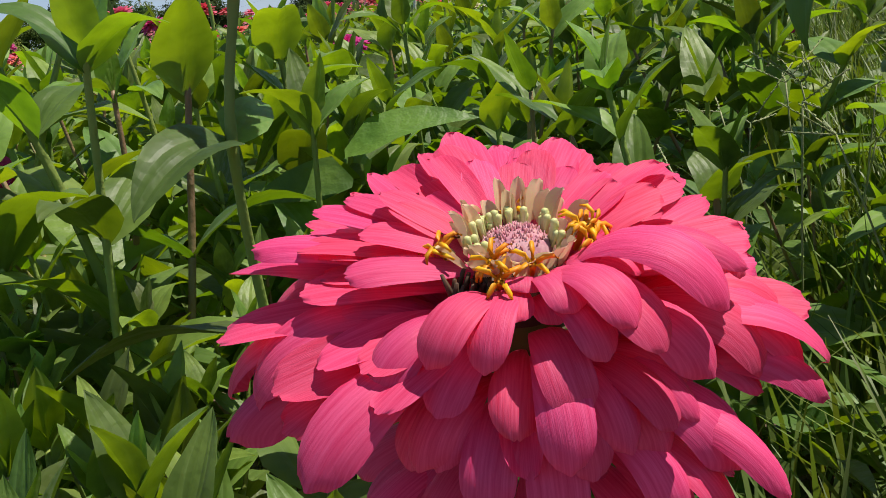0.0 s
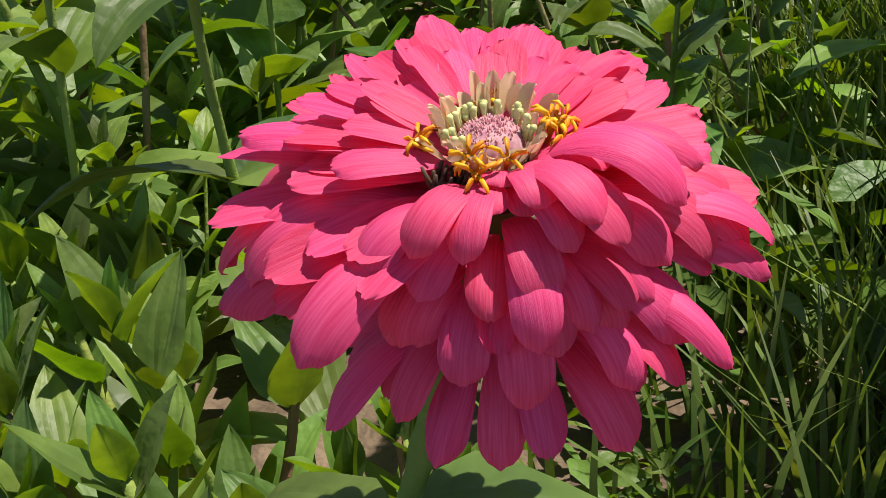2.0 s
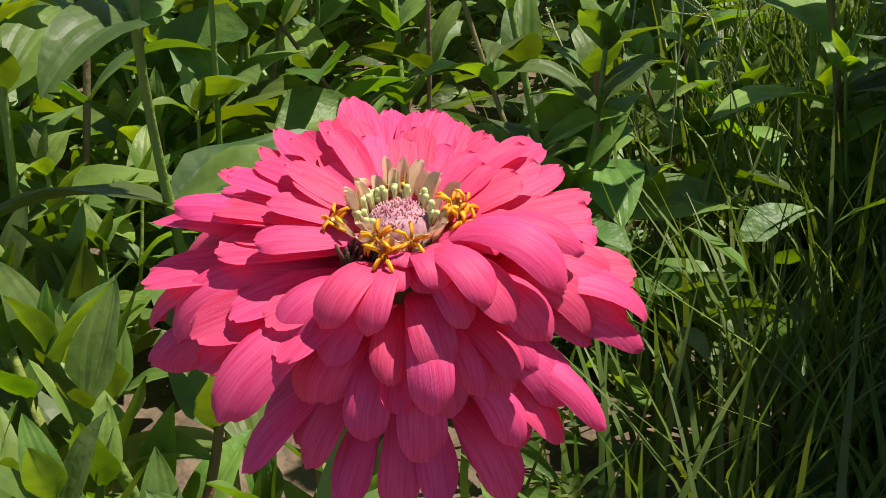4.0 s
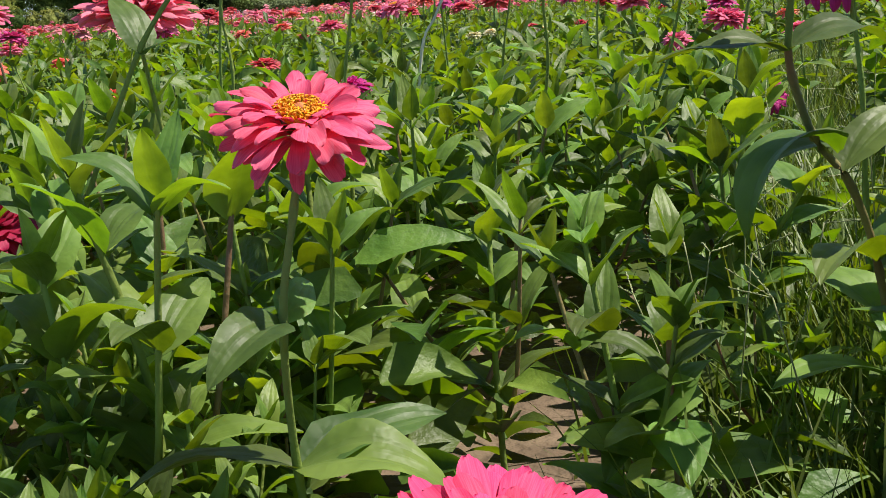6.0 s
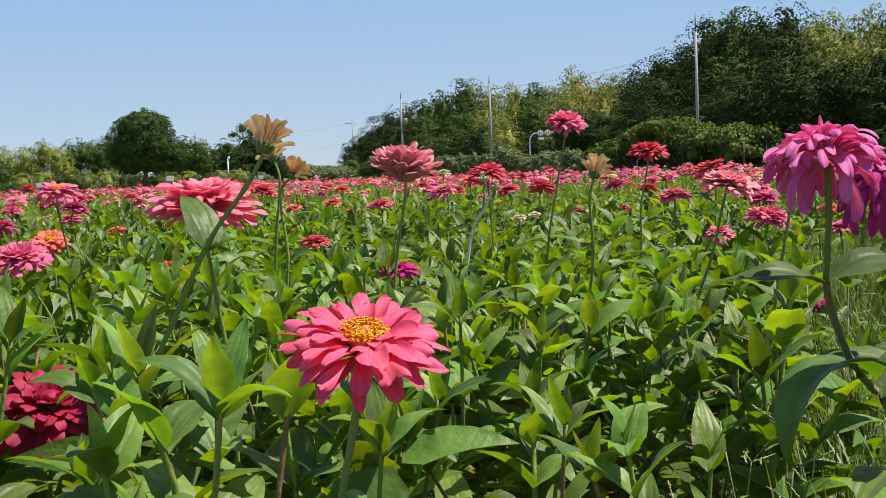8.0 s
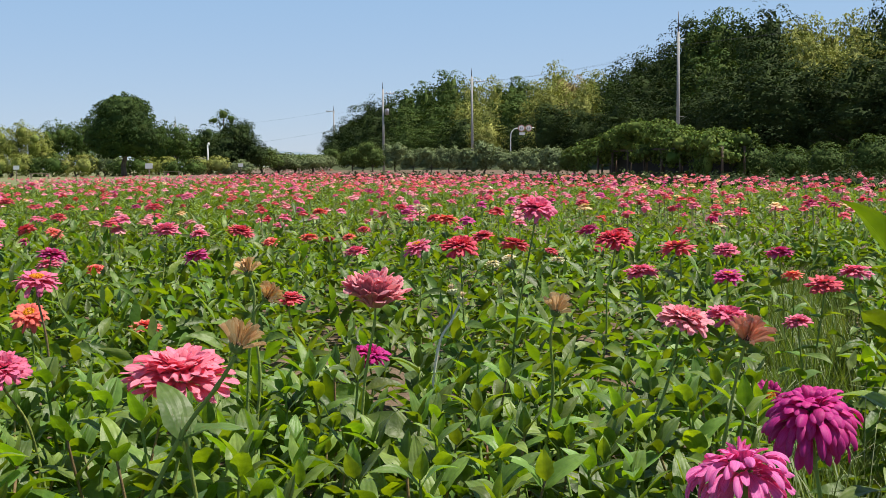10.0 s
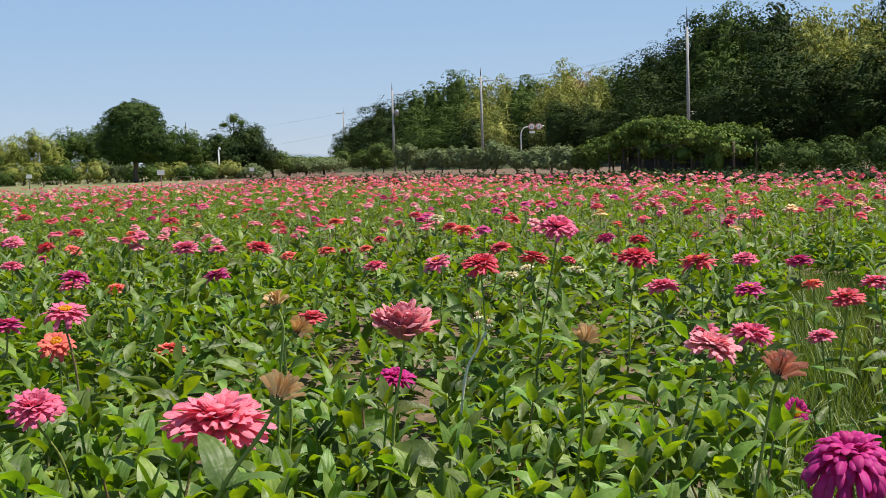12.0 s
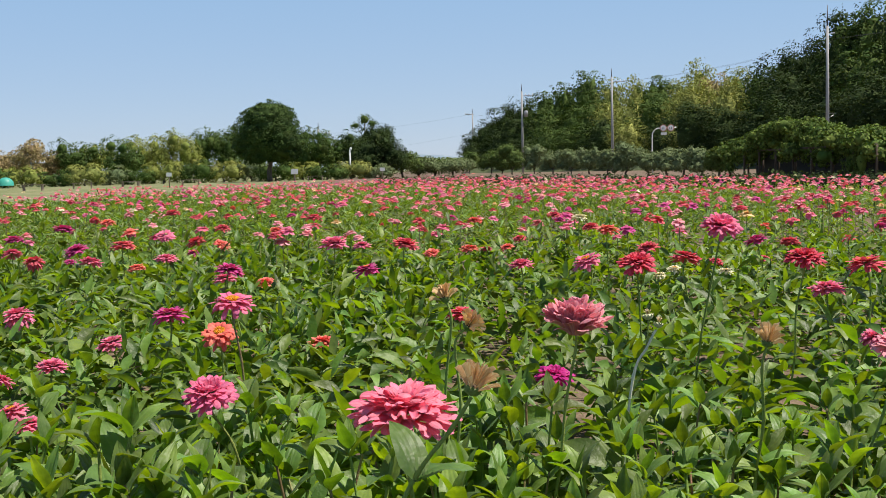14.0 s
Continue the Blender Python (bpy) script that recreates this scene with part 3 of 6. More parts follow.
def add_leaf(plant, at, az, pitch, length, roll=0.0, pick=0, cupped=False, breadth=1.0):
    me = (cupped_meshes if cupped else leaf_meshes)
    me = me[pick % len(me)]
    return part("leaf", me, plant, Matrix.Translation(at) @ pose(0, 0, 0, roll, -pitch, az) @ Matrix.Diagonal((length, length * breadth, length, 1)))


def stemmed(name, base, label, category="flower", group=""):
    ob = new(name)
    ob.location = base
    ob.empty_display_size = 0.05
    return tagged(ob, label, category, group)


def add_stem(plant, points, r0=0.0035, r1=0.0024, mat=None, label=""):
    pts = smooth_path(points)
    n = len(pts) - 1
    radii = [r0 + (r1 - r0) * i / n for i in range(n + 1)]
    for i in range(5, n, 5):
        radii[i] *= 1.25
    return part("stem", tube("stem", pts, radii, mat or stem_mat, 8), plant, label=label)


# the great pink zinnia: azimuth, reach and height of each petal's tip in mm, seen from the flower's middle
HERO_BACK = [(91, 57, 4), (80, 55, 0), (70, 55, 0), (58, 57, -5), (51, 58, -7), (38, 62, -7), (112, 61, -3), (99, 45, 9), (130, 63, -8), (30, 61, -9), (19, 61, -11), (120, 57, -3), (113, 46, 2)]
HERO_RIGHT = [(-22, 46, 6), (-40, 44, 6), (-9, 62, -14), (-16, 65, -22), (-21, 65, -28), (-19, 59, -24), (-27, 51, -18), (-47, 44, -7), (-57, 38, 2), (-74, 33, 2), (-78, 25, 9), (-64, 34, 8), (-46, 42, -20), (-56, 40, -18), (-43, 50, -32), (-43, 61, -35)]
HERO_FRONT = [(-86, 36, -7), (-92, 42, -15), (-106, 35, -12), (-49, 52, -40), (-63, 46, -36), (-95, 44, -31), (-67, 50, -52), (-104, 44, -53), (-122, 42, -54), (-154, 53, -50), (-136, 44, -43), (-175, 48, -36), (-137, 39, -22), (-131, 36, -8), (-116, 32, 2), (-151, 40, -5), (-135, 34, 2)]
HERO_LEFT = [(178, 61, -25), (180, 67, -28), (170, 66, -26), (176, 58, -14), (169, 66, -11), (156, 66, -4), (155, 60, 3), (158, 48, 5), (172, 46, 2), (179, 36, 9), (128, 41, 2), (122, 28, 9)]
HERO_TOP = [(34, 31, 8), (-14, 29, 8), (-32, 26, 7), (-98, 16, 9), (-66, 18, 10), (-42, 21, 9), (60, 40, 5), (143, 52, 0), (4, 52, -2), (75, 36, 8)]


def hero_head(plant, at, tilt, az):
    rng = random.Random(21)
    head = part("flower_head", mesh_from("flower_head", *join_arrays([moved(calyx_arrays(0.024, rng), Matrix.Translation((0, 0, -0.032))), lathe([(0.010, -0.036), (0.0085, -0.012), (0.006, 0.004)], 14)]), calyx_mat), plant, Matrix.Translation(at) @ tilt_matrix(tilt, az))
    tips = HERO_BACK + HERO_RIGHT + HERO_FRONT + HERO_LEFT + HERO_TOP
    # petals hidden for the most part: an under-ring that closes the flower beneath, and some behind and beside
    tips += [(360 * (k + 0.5) / 15 - 180 + rng.uniform(-7, 7), rng.uniform(38, 47), rng.uniform(-56, -46)) for k in range(15)]
    tips += [(-24 + 15 * k + rng.uniform(-5, 5), rng.uniform(50, 60), rng.uniform(-24, -12)) for k in range(14)]
    tips += [(-20 + 13 * k + rng.uniform(-5, 5), rng.uniform(38, 48), rng.uniform(-6, 2)) for k in range(14)]
    tips += [(138 + 9 * k + rng.uniform(-4, 4), rng.uniform(50, 60), rng.uniform(-20, -7)) for k in range(9)]
    tips += [(140 + 13 * k + rng.uniform(-4, 4), rng.uniform(40, 48), rng.uniform(-8, 2)) for k in range(7)]
    tips += [(-172 + 14 * k + rng.uniform(-5, 5), rng.uniform(34, 41), rng.uniform(-28, -17)) for k in range(12)]
    tips += [(22 + 10.5 * k + rng.uniform(-4, 4), rng.uniform(43, 50), rng.uniform(2, 8)) for k in range(14)]
    tips += [(15 + 13 * k + rng.uniform(-4, 4), rng.uniform(29, 36), rng.uniform(8, 13)) for k in range(12)]
    # a last short ring close round the disc, open where the florets have withered
    tips += [(-124 + 19 * k + rng.uniform(-5, 5), rng.uniform(20, 27), rng.uniform(3, 9)) for k in range(15)]
    for w, reach, height in tips:
        d = Vector((math.cos(radians(w)), math.sin(radians(w)), 0))
        low = max(0.0, min(1.0, (8 - height) / 60))
        a = d * (0.008 + 0.007 * low) + Vector((0, 0, 0.004 - 0.042 * low))
        b = d * reach * 0.001 + Vector((0, 0, height * 0.001))
        x = (b - a).normalized()
        face = (Vector((0, 0, 1)) - x * x.z).normalized() if abs(x.z) < 0.95 else d
        length = (b - a).length
        front = -172 < w < -15
        kind = "furled" if front and height < 0 and rng.random() < 0.07 else "hanging" if height < -40 else "spoon" if front or height < -14 else "upper"
        i = rng.randrange(len(GREAT[kind]))
        breadth = (0.0070 + 0.140 * length) * rng.uniform(0.9, 1.12) * (0.80 if 15 < w < 165 and height > -12 else 1.0)
        part("petal", petal_mesh(kind, i, "hero"), head, reach_matrix(a, b, breadth, face + Vector((rng.uniform(-0.1, 0.1), rng.uniform(-0.1, 0.1), 0))))
    # middle: a small purple bristly dome, which looks up more steeply than the ray petals do
    steep = Matrix.Translation((0, 0.001, -0.003)) @ Matrix.Rotation(radians(-11), 4, "X")
    pieces = [lathe([(0.0082, -0.004), (0.0080, 0.004), (0.0070, 0.0065), (0.0048, 0.0080), (0.0022, 0.0086), (0.0002, 0.0088)], 18)]
    for _ in range(240):
        w, q = rng.uniform(0, 6.283), math.sqrt(rng.random()) * 0.0062
        p = Vector((q * math.cos(w), q * math.sin(w), 0.0086 - 50 * q * q))
        up = Vector((p.x * 40, p.y * 40, 1)).normalized()
        pieces.append(tube_arrays([p, p + up * rng.uniform(0.0007, 0.0014)], [0.00030, 0.00010], 4))
    part("disc", mesh_from("disc", *join_arrays(pieces), disc_mat), head, steep @ Matrix.Translation((0, 0, 0.0045)), "purple bristly disc")
    part("receptacle", mesh_from("receptacle", *lathe([(0.0100, -0.004), (0.0095, 0.004), (0.0075, 0.0095), (0.002, 0.0105)], 16), brown_mat), head, steep)
    # green floret buds round the dome, chaffy scales outside them
    for k in range(34):
        w = radians(rng.uniform(-35, 215))
        q = rng.uniform(0.0068, 0.0092)
        p = Vector((q * math.cos(w), q * math.sin(w), 0.0095))
        h = rng.uniform(0.0030, 0.0062)
        top = p + Vector((math.cos(w) * 0.0010, math.sin(w) * 0.0010, h))
        me = tube("bud", [p, (p + top) / 2, top - Vector((0, 0, 0.0012)), top - Vector((0, 0, 0.0003)), top], [0.0005, 0.0005, 0.0008, 0.0008, 0.0003], bud_mat, 7)
        part("floret_bud", me, head, steep)
    for k in range(36):
        w = 2 * math.pi * (k + rng.uniform(-0.4, 0.4)) / 36
        d = Vector((math.cos(w), math.sin(w), 0))
        a = d * rng.uniform(0.0088, 0.0112) + Vector((0, 0, 0.0065))
        tall = 0.0112 if math.sin(w) > 0.1 else 0.0070
        b = a + d * rng.uniform(0.0015, 0.0065) + Vector((0, 0, tall * rng.uniform(0.75, 1.2)))
        part("scale", petal_mesh("curl", k % 3, "scale"), head, steep @ reach_matrix(a, b, rng.uniform(0.0030, 0.0045), -d + Vector((0, 0, 0.2))))
    for centre, spread, count in ((174, 12, 3), (-124, 12, 3), (-84, 10, 1), (-18, 16, 5), (62, 40, 2)):
        for k in range(count):
            w = radians(centre + rng.uniform(-spread, spread))
            q = rng.uniform(0.0098, 0.0140)
            p = Vector((q * math.cos(w), q * math.sin(w), 0.006 + rng.uniform(0, 0.005)))
            m = Matrix.Translation(p) @ tilt_matrix(rng.uniform(15, 50), math.degrees(w) + rng.uniform(-25, 25))
            part("floret", mesh_from("floret", *floret_arrays(rng, rng.uniform(0.0046, 0.0058)), yellow_mat), head, steep @ m)
    for k in range(22):
        w = radians(rng.uniform(-172, -132))
        q = rng.uniform(0.009, 0.016)
        p = Vector((q * math.cos(w), q * math.sin(w), 0.002))
        me = tube("withered", [p, p + Vector((rng.uniform(-0.002, 0.002), rng.uniform(-0.002, 0.002), rng.uniform(0.002, 0.006)))], [0.0009, 0.0004], brown_mat, 5)
        part("withered_floret", me, head)
    return head


petal_mats["scale"] = scale_mat
hero = stemmed("zinnia", (-0.045, 0.30, 0), "large double pink zinnia with yellow florets round a purple disc", "flower")
add_stem(hero, [(0, 0, 0), (0.004, 0.004, 0.12), (0.012, -0.004, 0.22), (0.026, -0.018, 0.272), (0.034, -0.030, 0.305), (0.038, -0.033, 0.318)], 0.0040, 0.0034)
hero_head(hero, Vector((0.049, -0.048, 0.356)), 24, -90)
for k, (z, az, pitch, length) in enumerate([(0.10, 200, 15, 0.10), (0.10, 20, 10, 0.10), (0.19, 110, 25, 0.085), (0.19, 300, 2, 0.10), (0.05, 300, 20, 0.09), (0.05, 120, 20, 0.09)]):
    add_leaf(hero, Vector((0.004 + z * 0.03, 0.0, z)), az, pitch, length, 0, k)
add_leaf(hero, Vector((0.014, -0.008, 0.246)), 335, 0, 0.085, -8, 3, False, 1.5)
add_leaf(hero, Vector((0.012, -0.004, 0.235)), 138, 8, 0.08, 0, 5, False, 1.2)

# the smaller pink zinnia behind it, on a long stem with two pairs of leaves
second = stemmed("zinnia", (-0.062, 0.66, 0), "pink zinnia with golden centre on a tall green stem", "flower")
add_stem(second, [(0, 0, 0), (0.004, -0.01, 0.12), (-0.006, -0.035, 0.253), (-0.005, -0.068, 0.364), (0.008, -0.055, 0.43), (0.018, -0.042, 0.478)], 0.0030, 0.0023)
near_head(second, Vector((0.018, -0.042, 0.487)), 23, -84, 0.113, "semi", "blush", 5, "yellow")
for at, az, pitch, length, roll, pick in [((-0.005, -0.068, 0.364), 236, -4, 0.078, -20, 1), ((-0.005, -0.068, 0.364), 62, 20, 0.055, 30, 3),
                                          ((-0.006, -0.035, 0.253), 180, 12, 0.12, 12, 4), ((-0.006, -0.035, 0.253), 342, 6, 0.115, 14, 6),
                                          ((-0.006, -0.035, 0.253), 20, 10, 0.12, 10, 2), ((0.0, -0.02, 0.16), 100, 10, 0.12, 0, 8), ((0.0, -0.02, 0.16), 280, 0, 0.12, 0, 9),
                                          ((0.003, -0.01, 0.08), 200, 10, 0.12, 0, 11), ((0.003, -0.01, 0.08), 10, 10, 0.12, 0, 12)]:
    add_leaf(second, Vector(at), az, pitch + 8, length, roll, pick, False, 1.02)


def tall_flower(head_at, base, diameter, tilt, az, style, colour, seed, label, disc="none", nodes=(0.35, 0.6), leaf=0.11, mat=None, lean=0.0):
    """A zinnia on its own stem: head, stem, pairs of leaves at the nodes."""
    rng = random.Random(seed)
    head_at, base = Vector(head_at), Vector((*base, 0))
    plant = stemmed("zinnia", base, label, "flower", "zinnias in flower")
    top = head_at - base
    under = tilt_matrix(tilt, az) @ Vector((0, 0, -0.21 * diameter / 2))
    neck = top + tilt_matrix(tilt, az) @ Vector((0, 0, -0.05))
    mid = [Vector((top.x * q * q + rng.uniform(-0.008, 0.008), top.y * q * q + rng.uniform(-0.008, 0.008), top.z * q)) for q in (0.3, 0.55, 0.75)]
    path = [Vector((0, 0, 0)), *mid, neck, top + under]
    add_stem(plant, path, 0.0036, 0.0022, mat)
    near_head(plant, top, tilt, az, diameter, style, colour, seed, disc)
    pts = smooth_path(path)
    for k, q in enumerate(nodes):
        p = pts[int(q * (len(pts) - 1) * 0.85)]
        turn = rng.uniform(0, 180)
        for s in (0, 180):
            add_leaf(plant, p, turn + s + 90 * k, rng.uniform(-5, 35), leaf * rng.uniform(0.8, 1.15), rng.uniform(-25, 25), rng.randrange(14))
    return plant


purple = stemmed("zinnia", (0.50, 0.87, 0), "drooping lilac-purple zinnia past its best on a bent stem", "flower", "zinnias in flower")
add_stem(purple, [(0, 0, 0), (-0.012, -0.01, 0.16), (-0.045, -0.04, 0.29), (-0.087, -0.07, 0.374), (-0.134, -0.10, 0.422), (-0.164, -0.125, 0.474), (-0.172, -0.135, 0.499)], 0.0037, 0.0032, redstem_mat, "reddish lower stem")
add_stem(purple, [(-0.172, -0.135, 0.497), (-0.175, -0.145, 0.523), (-0.178, -0.155, 0.55), (-0.186, -0.172, 0.588)], 0.0031, 0.0027)
near_head(purple, Vector((-0.190, -0.174, 0.606)), 16, 75, 0.095, "shaggy", "purple", 31)
for at, az, pitch, length, roll, pick in [((-0.172, -0.135, 0.496), 182, 12, 0.105, -14, 2), ((-0.172, -0.135, 0.496), 4, 22, 0.105, 12, 5),
                                          ((-0.10, -0.08, 0.39), 20, 40, 0.10, 10, 7), ((-0.05, -0.045, 0.30), 30, 40, 0.12, -20, 4),
                                          ((-0.05, -0.045, 0.30), 215, 25, 0.12, 10, 1), ((-0.03, -0.025, 0.24), 110, 30, 0.13, 0, 3),
                                          ((-0.02, -0.01, 0.18), 190, 20, 0.13, 0, 9), ((-0.02, -0.01, 0.18), 330, 20, 0.13, 0, 10)]:
    add_leaf(purple, Vector(at), az, pitch, length, roll, pick)
part("leaf", mesh_from("leaf", *leaf_arrays(random.Random(8), 12, 4, 0.36, 0.3, 2.6, 0.02, 0.3), leaf_mat), purple, Matrix.Translation((-0.108, -0.088, 0.408)) @ pose(0, 0, 0, 0, -14, 205) @ Matrix.Diagonal((0.165, 0.165, 0.165, 1)))

tall_flower((0.512, 1.0, 0.582), (0.56, 1.02), 0.118, 12, -120, "pompom", "magenta", 32, "full magenta-purple zinnia with rounded petals", leaf=0.12)
tall_flower((1.10, 2.52, 0.27), (1.12, 2.6), 0.085, 70, -95, "flat", "magenta", 33, "small magenta zinnia facing sideways", "yellow", (0.4,))
tall_flower((-0.436, 1.41, 0.318), (-0.47, 1.46), 0.155, 28, -70, "mound", "crimson", 34, "heavy dark crimson double zinnia among leaves", leaf=0.10)
tall_flower((-0.224, 1.418, 0.580), (-0.20, 1.47), 0.146, 8, -70, "layered", "hot", 35, "large full pink double zinnia beside a withered one", leaf=0.12)
tall_flower((0.086, 2.0, 0.60), (0.03, 2.02), 0.138, 4, -60, "cup", "rose", 36, "salmon-pink zinnia with upright cupped petals", leaf=0.10, nodes=(0.3, 0.5))
tall_flower((-0.640, 2.1, 0.475), (-0.56, 2.16), 0.115, 18, -95, "double", "pink", 37, "full coral-pink double zinnia on a slanting stem", leaf=0.10, nodes=(0.3,))
tall_flower((-0.685, 2.64, 0.593), (-0.66, 2.68), 0.115, 10, -80, "flat", "pink", 38, "flat rose-pink zinnia on a straight stem", "yellow", (0.3, 0.55), 0.10, redstem_mat)
tall_flower((-0.80, 3.05, 0.46), (-0.8, 3.12), 0.11, 32, -85, "flat", "coral", 39, "orange-coral zinnia with a yellow eye", "yellow", (0.4,), 0.10)
tall_flower((0.67, 1.90, 0.565), (0.60, 1.98), 0.115, 16, -40, "double", "rose", 40, "coral-pink double zinnia near the grassy gap", leaf=0.12)
tall_flower((1.033, 2.63, 0.465), (0.98, 2.68), 0.12, 12, -60, "double", "pink", 41, "deep pink double zinnia near the grassy gap", leaf=0.12)
tall_flower((0.121, 2.83, 0.362), (0.13, 2.88), 0.112, 10, -90, "low", "magenta", 42, "low magenta-pink zinnia among leaves", leaf=0.11)
tall_flower((0.62, 3.05, 0.735), (0.55, 3.1), 0.12, 20, -80, "double", "pink", 43, "tall pink zinnia standing above the field", nodes=(0.3, 0.5), leaf=0.10)
tall_flower((0.83, 2.98, 0.645), (0.80, 3.05), 0.115, 10, -90, "double", "red", 44, "tall red zinnia on a straight stem", nodes=(0.3, 0.5), leaf=0.10)
tall_flower((0.45, 3.45, 0.602), (0.48, 3.5), 0.13, 12, -90, "double", "red", 45, "bright red double zinnia above the bed", nodes=(0.3, 0.5), leaf=0.10)
dry = stemmed("zinnia", (-0.42, 1.28, 0), "withered tan zinnia on a leaning green stem with a pale leaf", "flower", "zinnias in flower")
add_stem(dry, [(0, 0, 0), (0.05, -0.01, 0.14), (0.129, -0.02, 0.347), (0.171, -0.03, 0.435), (0.217, -0.045, 0.525), (0.262, -0.058, 0.585), (0.286, -0.065, 0.624)], 0.0038, 0.0024)
near_head(dry, Vector((0.289, -0.066, 0.636)), 24, 15, 0.068, "dried", "dried", 46, "dried")
for at, az, pitch, length, roll, pick in [((0.217, -0.045, 0.515), 118, 60, 0.098, 10, 0), ((0.217, -0.045, 0.52), 30, 10, 0.09, 0, 2), ((0.129, -0.02, 0.35), 350, 18, 0.12, 0, 4), ((0.129, -0.02, 0.35), 170, 18, 0.12, 0, 6), ((0.06, -0.01, 0.2), 80, 15, 0.12, 0, 8), ((0.06, -0.01, 0.2), 260, 15, 0.12, 0, 9)]:
    add_leaf(dry, Vector(at), az, pitch, length, roll, pick, False, 1.2)
tall_flower((-0.119, 2.0, 0.605), (-0.16, 2.04), 0.064, 38, -30, "dried", "dried", 47, "withered straw-coloured zinnia nodding sideways", "dried", (0.4,), 0.1)
tall_flower((-0.162, 2.165, 0.64), (-0.18, 2.2), 0.062, 16, 150, "dried", "dried", 48, "withered straw-coloured zinnia on a thin stem", "dried", (0.4,), 0.1)
tall_flower((0.597, 1.408, 0.593), (0.55, 1.45), 0.076, 18, -60, "dried", "salmon", 51, "faded salmon zinnia with spiky curling petals", "dried", (0.35, 0.55), 0.11)
tall_flower((0.406, 1.839, 0.585), (0.40, 1.9), 0.066, 14, 20, "dried", "dried", 49, "faded orange-brown zinnia with spiky petals", "dried", (0.35, 0.55), 0.11)

# a dry pale stalk with two spent heads
straw_mat = material("dry_straw_stalk", (0.70, 0.67, 0.52), (0.80, 0.77, 0.62), 30, rough=0.7)
cone_mat = material("spent_seed_head", (0.42, 0.46, 0.24), (0.60, 0.58, 0.38), 150, rough=0.75, vary="island", spread=0.25)
spent = stemmed("zinnia", (0.20, 2.27, 0), "pale dry zinnia stalk with two spent seed heads", "flower")
add_stem(spent, [(0, 0, 0), (0.012, -0.01, 0.25), (0.035, -0.02, 0.453), (0.063, -0.02, 0.512), (0.084, -0.02, 0.552)], 0.0030, 0.0028, straw_mat, "bleached dry stalk")
add_stem(spent, [(0.052, -0.02, 0.49), (0.066, -0.02, 0.53), (0.068, -0.02, 0.572)], 0.0022, 0.0018)
for k, at in enumerate(((0.090, -0.02, 0.566), (0.068, -0.02, 0.584))):
    cone = part("seed_head", mesh_from("seed_head", *calyx_arrays(0.017, random.Random(70 + k)), cone_mat), spent, Matrix.Translation(at) @ tilt_matrix(12, 20 + 160 * k))
    cr = random.Random(72 + k)
    for q in range(14):
        w, lean = cr.uniform(0, 6.28), cr.uniform(0.1, 0.9)
        d = Vector((math.cos(w) * lean, math.sin(w) * lean, 1)).normalized()
        part("chaff", tube("chaff", [d * 0.003, d * 0.009, d * 0.015 + Vector((0, 0, -0.001))], [0.0008, 0.0010, 0.0004], scale_mat, 4), cone)

# a tall budding stem by the grassy gap
tallbud = stemmed("zinnia_plant", (0.95, 1.62, 0), "tall zinnia shoot with broad yellow-green leaves", "plant")
add_stem(tallbud, [(0, 0, 0), (-0.01, 0.0, 0.3), (-0.002, 0.01, 0.55), (0.0, 0.0, 0.70)], 0.0042, 0.0026)
for z, az, pitch, length in [(0.66, 172, 66, 0.17), (0.66, 352, 60, 0.15), (0.54, 215, 38, 0.15), (0.54, 35, 30, 0.14), (0.42, 110, 20, 0.14), (0.42, 290, 20, 0.14), (0.28, 190, 15, 0.13), (0.28, 10, 15, 0.13), (0.15, 100, 15, 0.12), (0.15, 280, 15, 0.12)]:
    add_leaf(tallbud, Vector((0, 0.005, z)), az, pitch, length, 10, int(z * 100))
part("bud", mesh_from("bud", *calyx_arrays(0.016, random.Random(2)), calyx_mat), tallbud, Matrix.Translation((0.0, 0, 0.71)))


